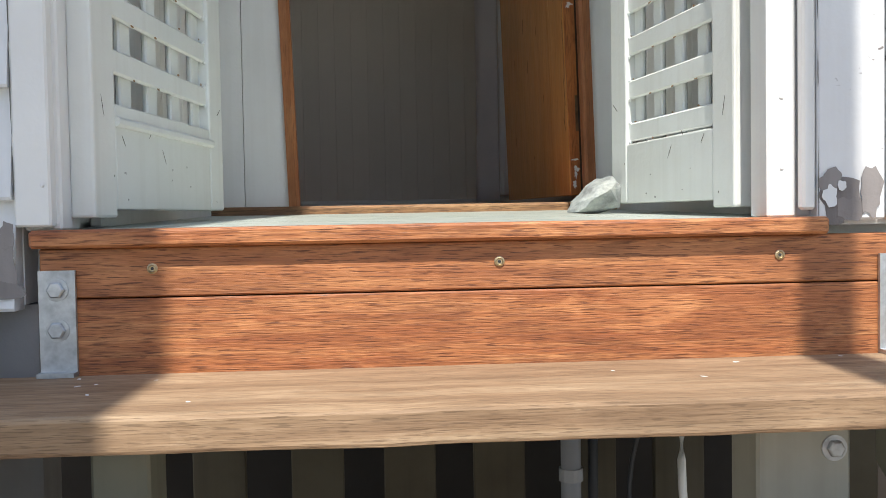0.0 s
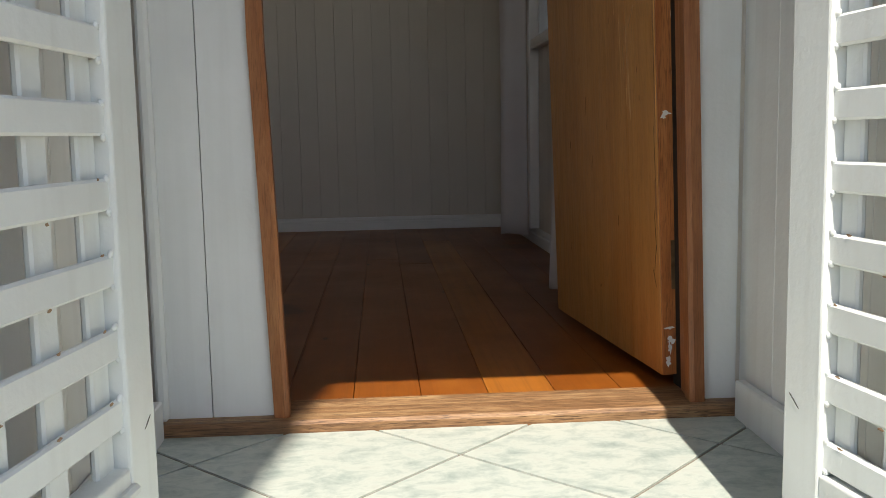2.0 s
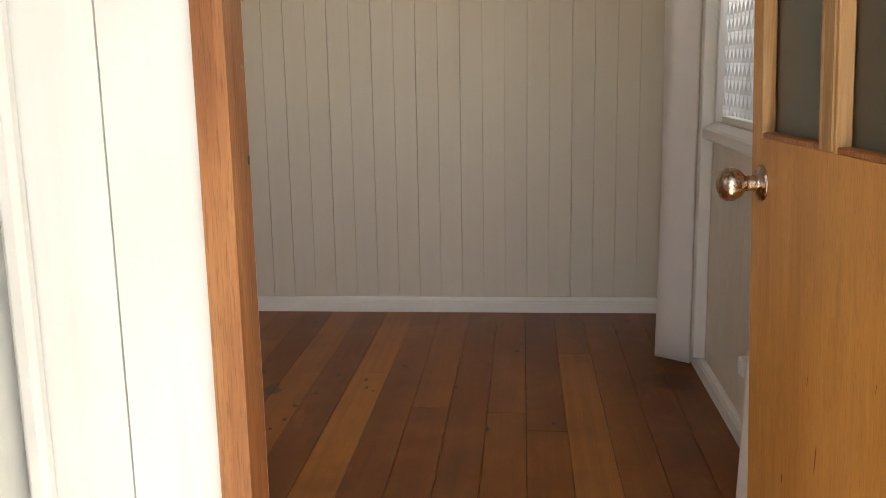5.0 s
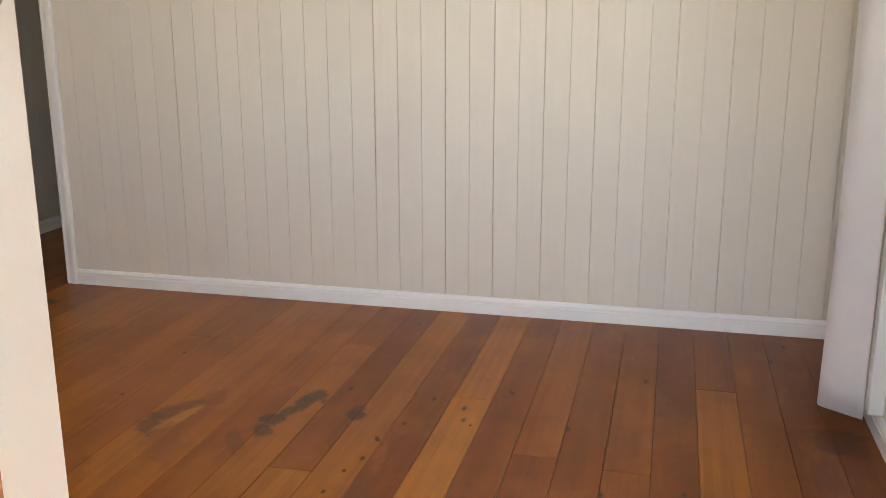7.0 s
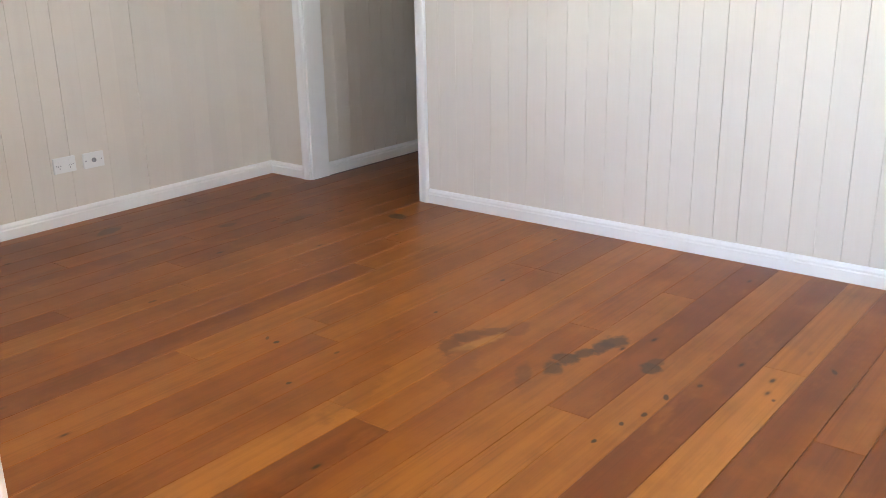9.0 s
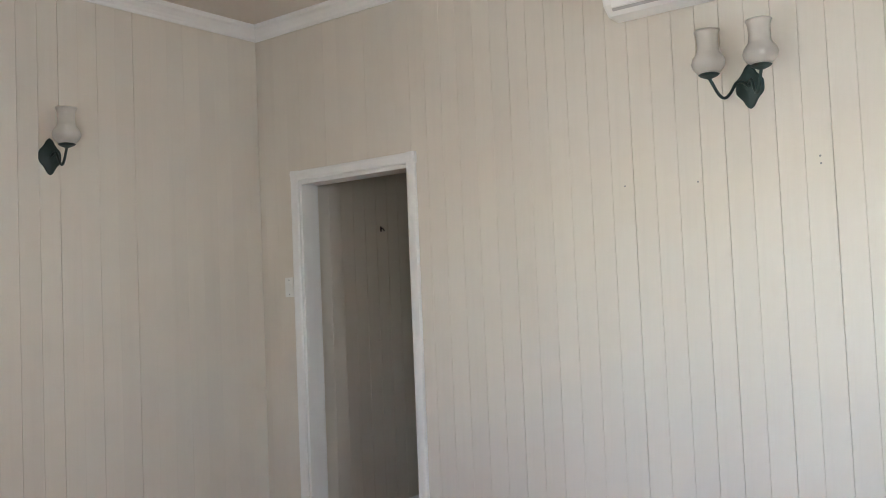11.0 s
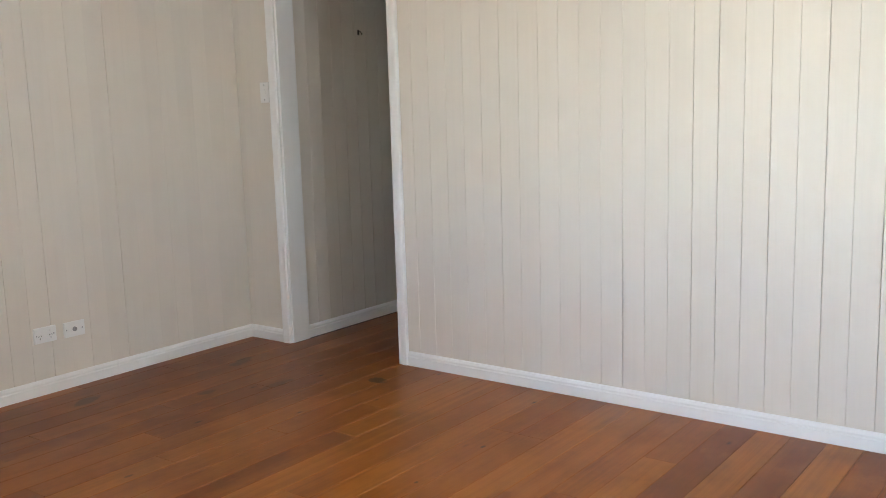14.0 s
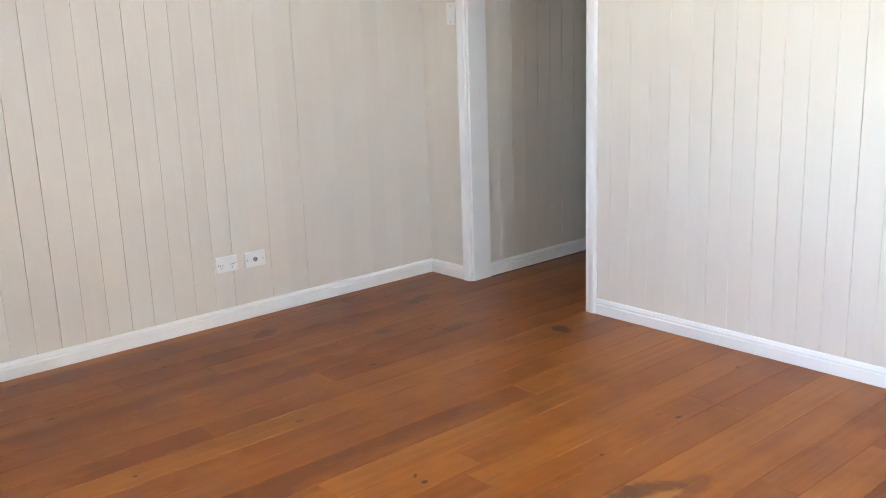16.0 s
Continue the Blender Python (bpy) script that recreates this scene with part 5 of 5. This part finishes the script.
def board_mesh(width, height, left, right):
    """Local: x across, -y out of the wall, z up; each side has its own gap and chamfer."""
    (gl, cl), (gr, cr) = left, right
    a, b = -width / 2 + gl, width / 2 - gr
    prof = [(a, 0.0), (a, -TH + cl), (a + cl, -TH), (b - cr, -TH), (b, -TH + cr), (b, 0.0)]
    return prism(prof, 0.0, height, "z")


def line_wall(parent, start, end, z0, z1, place, material=CREAM, odds=(0, 3, 4, 4), width=BW, known=None):
    """Boards from start to end along a wall; place(u, z) gives the pose of a board whose middle is u; known names the style of single joints, counted from the start."""
    meshes, k = {}, 0
    near = rng.choices((0, 1, 2, 3), odds)[0]
    u = start + width / 2
    while u < end - 0.02:
        k += 1
        far = known.get(k, 0) if known else rng.choices((0, 1, 2, 3), odds)[0]
        if (near, far) not in meshes:
            meshes[near, far] = mesh_of("board", board_mesh(width, z1 - z0, JOINT_STYLES[near], JOINT_STYLES[far]), material)
        share("board", meshes[near, far], parent, place(u, z0))
        near = far
        u += width


N0 = -0.335 - 37 * BW
east_of_hall = N0 + 12 * BW
stub = X0 - ((X0 - N0) % BW)
over_hall = N0 + 4 * BW
open_joints = {k: 3 if k in (6, 12, 15, 16, 18, 20, 22, 24, 27, 29) else 2 for k in range(40)}
line_wall(wall_north, east_of_hall, X1 + 0.02, 0.0, CEIL, lambda u, z: pose(u, Y1 + TH, z), known=open_joints)
line_wall(wall_north, stub, N0 + 3 * BW + 0.02, 0.0, CEIL, lambda u, z: pose(u, Y1 + TH, z), known={9: 0})
line_wall(wall_north, over_hall, east_of_hall + 0.02, HZ + 0.02, CEIL, lambda u, z: pose(u, Y1 + TH, z), known={2: 1, 5: 1})
cut = HX0 - 0.004 - (N0 + 3 * BW)
share("board", mesh_of("board", board_mesh(cut, HZ + 0.02, JOINT_STYLES[0], JOINT_STYLES[1]), CREAM), wall_north, pose(N0 + 3 * BW + cut / 2, Y1 + TH, 0))
share("board", mesh_of("board", board_mesh(BW, CEIL - HZ - 0.02, JOINT_STYLES[0], JOINT_STYLES[0]), CREAM), wall_north, pose(N0 + 3.5 * BW, Y1 + TH, HZ + 0.02))
WP = 0.1075                                            # boards of the west wall, most of their joints painted over
line_wall(wall_west, 2.337 - 21 * WP, Y1 + 0.03, 0.0, CEIL, lambda u, z: pose(X0 - TH, u, z, 0, 0, 90), width=WP,
          known={11: 2, 12: 3, 13: 3, 14: 2, 15: 2, 16: 3, 17: 3, 18: 2, 19: 2, 20: 2, 21: 3, 23: 2, 25: 3, 28: 1})
line_wall(wall_east, Y0, Y1, 0.0, 0.925, lambda u, z: pose(X1 + TH, u, z, 0, 0, -90))
line_wall(wall_east, WY1, Y1, 0.95, CEIL, lambda u, z: pose(X1 + TH, u, z, 0, 0, -90))
line_wall(wall_east, Y0, WY0 - 0.03, 0.95, CEIL, lambda u, z: pose(X1 + TH, u, z, 0, 0, -90))
line_wall(hall_wall_west, Y1 + 0.14, 5.9, 0.0, CEIL, lambda u, z: pose(HX0 - 0.03, u, z, 0, 0, 90))
line_wall(wall_left, LY + 0.08, 0.0, TZ, 2.45, lambda u, z: pose(LX0 - TH, u, z, 0, 0, 90), material=WHITE_OUT)
line_wall(wall_right, LY + 0.08, 0.0, TZ, 2.45, lambda u, z: pose(LX1 + TH, u, z, 0, 0, -90), material=WHITE_OUT)
for x0, x1 in ((LX0, -0.531), (-0.529, DX0 - 0.0315), (DX1 + 0.0315, LX1)):
    bmt = box(x0, x1, -0.001, 0.0115, 0.001, 0.7, 0.0)
    box(x0, x1, -0.001, 0.0115, 0.7, 2.45, 0.0, bmt)
    for v in bmt.verts:
        if x0 > 0 and v.co.x < x0 + 0.01:
            v.co.x += lean(1, v.co.z)
        elif -0.53 < x0 < 0 and v.co.x > x1 - 0.01:
            v.co.x += lean(-1, v.co.z)
    part("board", bmt, WHITE_OUT, wall_south)

# ---- floor planks ----
floor = thing("floor", "golden-brown varnished pine floorboards with knots and dark stains", "floor", kind="structure")
PW = 0.1365
kinds = {}


def plank(x, w, ya, yb, tone):
    key = (round(w, 4), round(yb - ya, 3))
    if key not in kinds:
        h, L, c = w / 2 - 0.0006, yb - ya - 0.0010, 0.0010
        kinds[key] = mesh_of("plank", prism([(-h, -0.02), (-h, -c), (-h + c, 0), (h - c, 0), (h, -c), (h, -0.02)], 0.0006, L, "y"), PLANK)
    ob = share("plank", kinds[key], floor, pose(x, ya, rng.uniform(-0.0004, 0.0)))
    ob.color = (tone, tone, tone, 1)


# tone of each row of boards, from the window wall westwards, and rows made of two lengths: joint, near tone, far tone
TONES = (0.35, 0.30, 0.45, 0.45, 0.28, 0.45, 0.35, 0.40, 0.32, 0.80, 0.24, 0.74, 0.42, 0.5, 0.58, 0.66, 0.74, 0.62, 0.5, 0.8, 0.6, 0.74, 0.52, 0.7, 0.5, 0.66, 0.46, 0.6)
JOINTS = {0: (2.95, 0.80, 0.40), -1: (2.10, 0.45, 0.28), -9: (2.05, 0.78, 0.30), -12: (1.66, 0.15, 0.62), -16: (2.02, 0.45, 0.72), -19: (2.66, 0.22, 0.80), -14: (3.05, 0.50, 0.30), -4: (2.30, 0.35, 0.50), -24: (2.2, 0.5, 0.3), -27: (1.9, 0.35, 0.5)}
prng = random.Random(17)
for k in range(3, -32, -1):
    x = 0.003 + k * PW + PW / 2
    end = 7.0 if HX0 - 0.05 < x < HX1 + 0.2 else Y1 + 0.01
    base_tone = TONES[3 - k] if 3 - k < len(TONES) else rng.uniform(0.25, 0.5)
    if k in JOINTS:
        yj, near_tone, far_tone = JOINTS[k]
        plank(x, PW, 0.10, yj, near_tone)
        plank(x, PW, yj, end, far_tone)
    elif k < -9 or k in (-2, -6):
        yj = 0.9 + (k * 0.47) % 2.3
        plank(x, PW, 0.10, yj, min(0.95, max(0.1, base_tone + prng.uniform(-0.22, 0.22))))
        plank(x, PW, yj, end, base_tone)
    else:
        plank(x, PW, 0.10, end, base_tone)

# ---- landing tiles ----
HALF, JOINT = 0.2275, 0.0034
tile_mesh = {}


def clip(poly, axis, limit, keep_less):
    out = []
    for (a, b) in zip(poly, poly[1:] + poly[:1]):
        ina, inb = (a[axis] <= limit) == keep_less, (b[axis] <= limit) == keep_less
        if ina:
            out.append(a)
        if ina != inb:
            t = (limit - a[axis]) / (b[axis] - a[axis])
            out.append((a[0] + (b[0] - a[0]) * t, a[1] + (b[1] - a[1]) * t))
    return out


for i in range(-4, 6):
    for j in range(-5, 6):
        if (i + j) % 2 == 0:
            continue
        cx, cy = -0.08 + HALF * i, -0.646 + HALF * j
        r = HALF - JOINT * 1.4
        poly = [(cx + r, cy), (cx, cy + r), (cx - r, cy), (cx, cy - r)]
        for axis, lim, less in ((0, LX1 - 0.003, True), (0, LX0 + 0.003, False), (1, -0.047, True), (1, -1.1585, False)):
            poly = clip(poly, axis, lim, less) if poly else poly
        if len(poly) < 3:
            continue
        bmt = prism(poly, -0.006, 0.0, "z")
        for v in bmt.verts:
            v.co.z += tile_z(v.co.y)
        part("tile", bmt, TILE, landing)
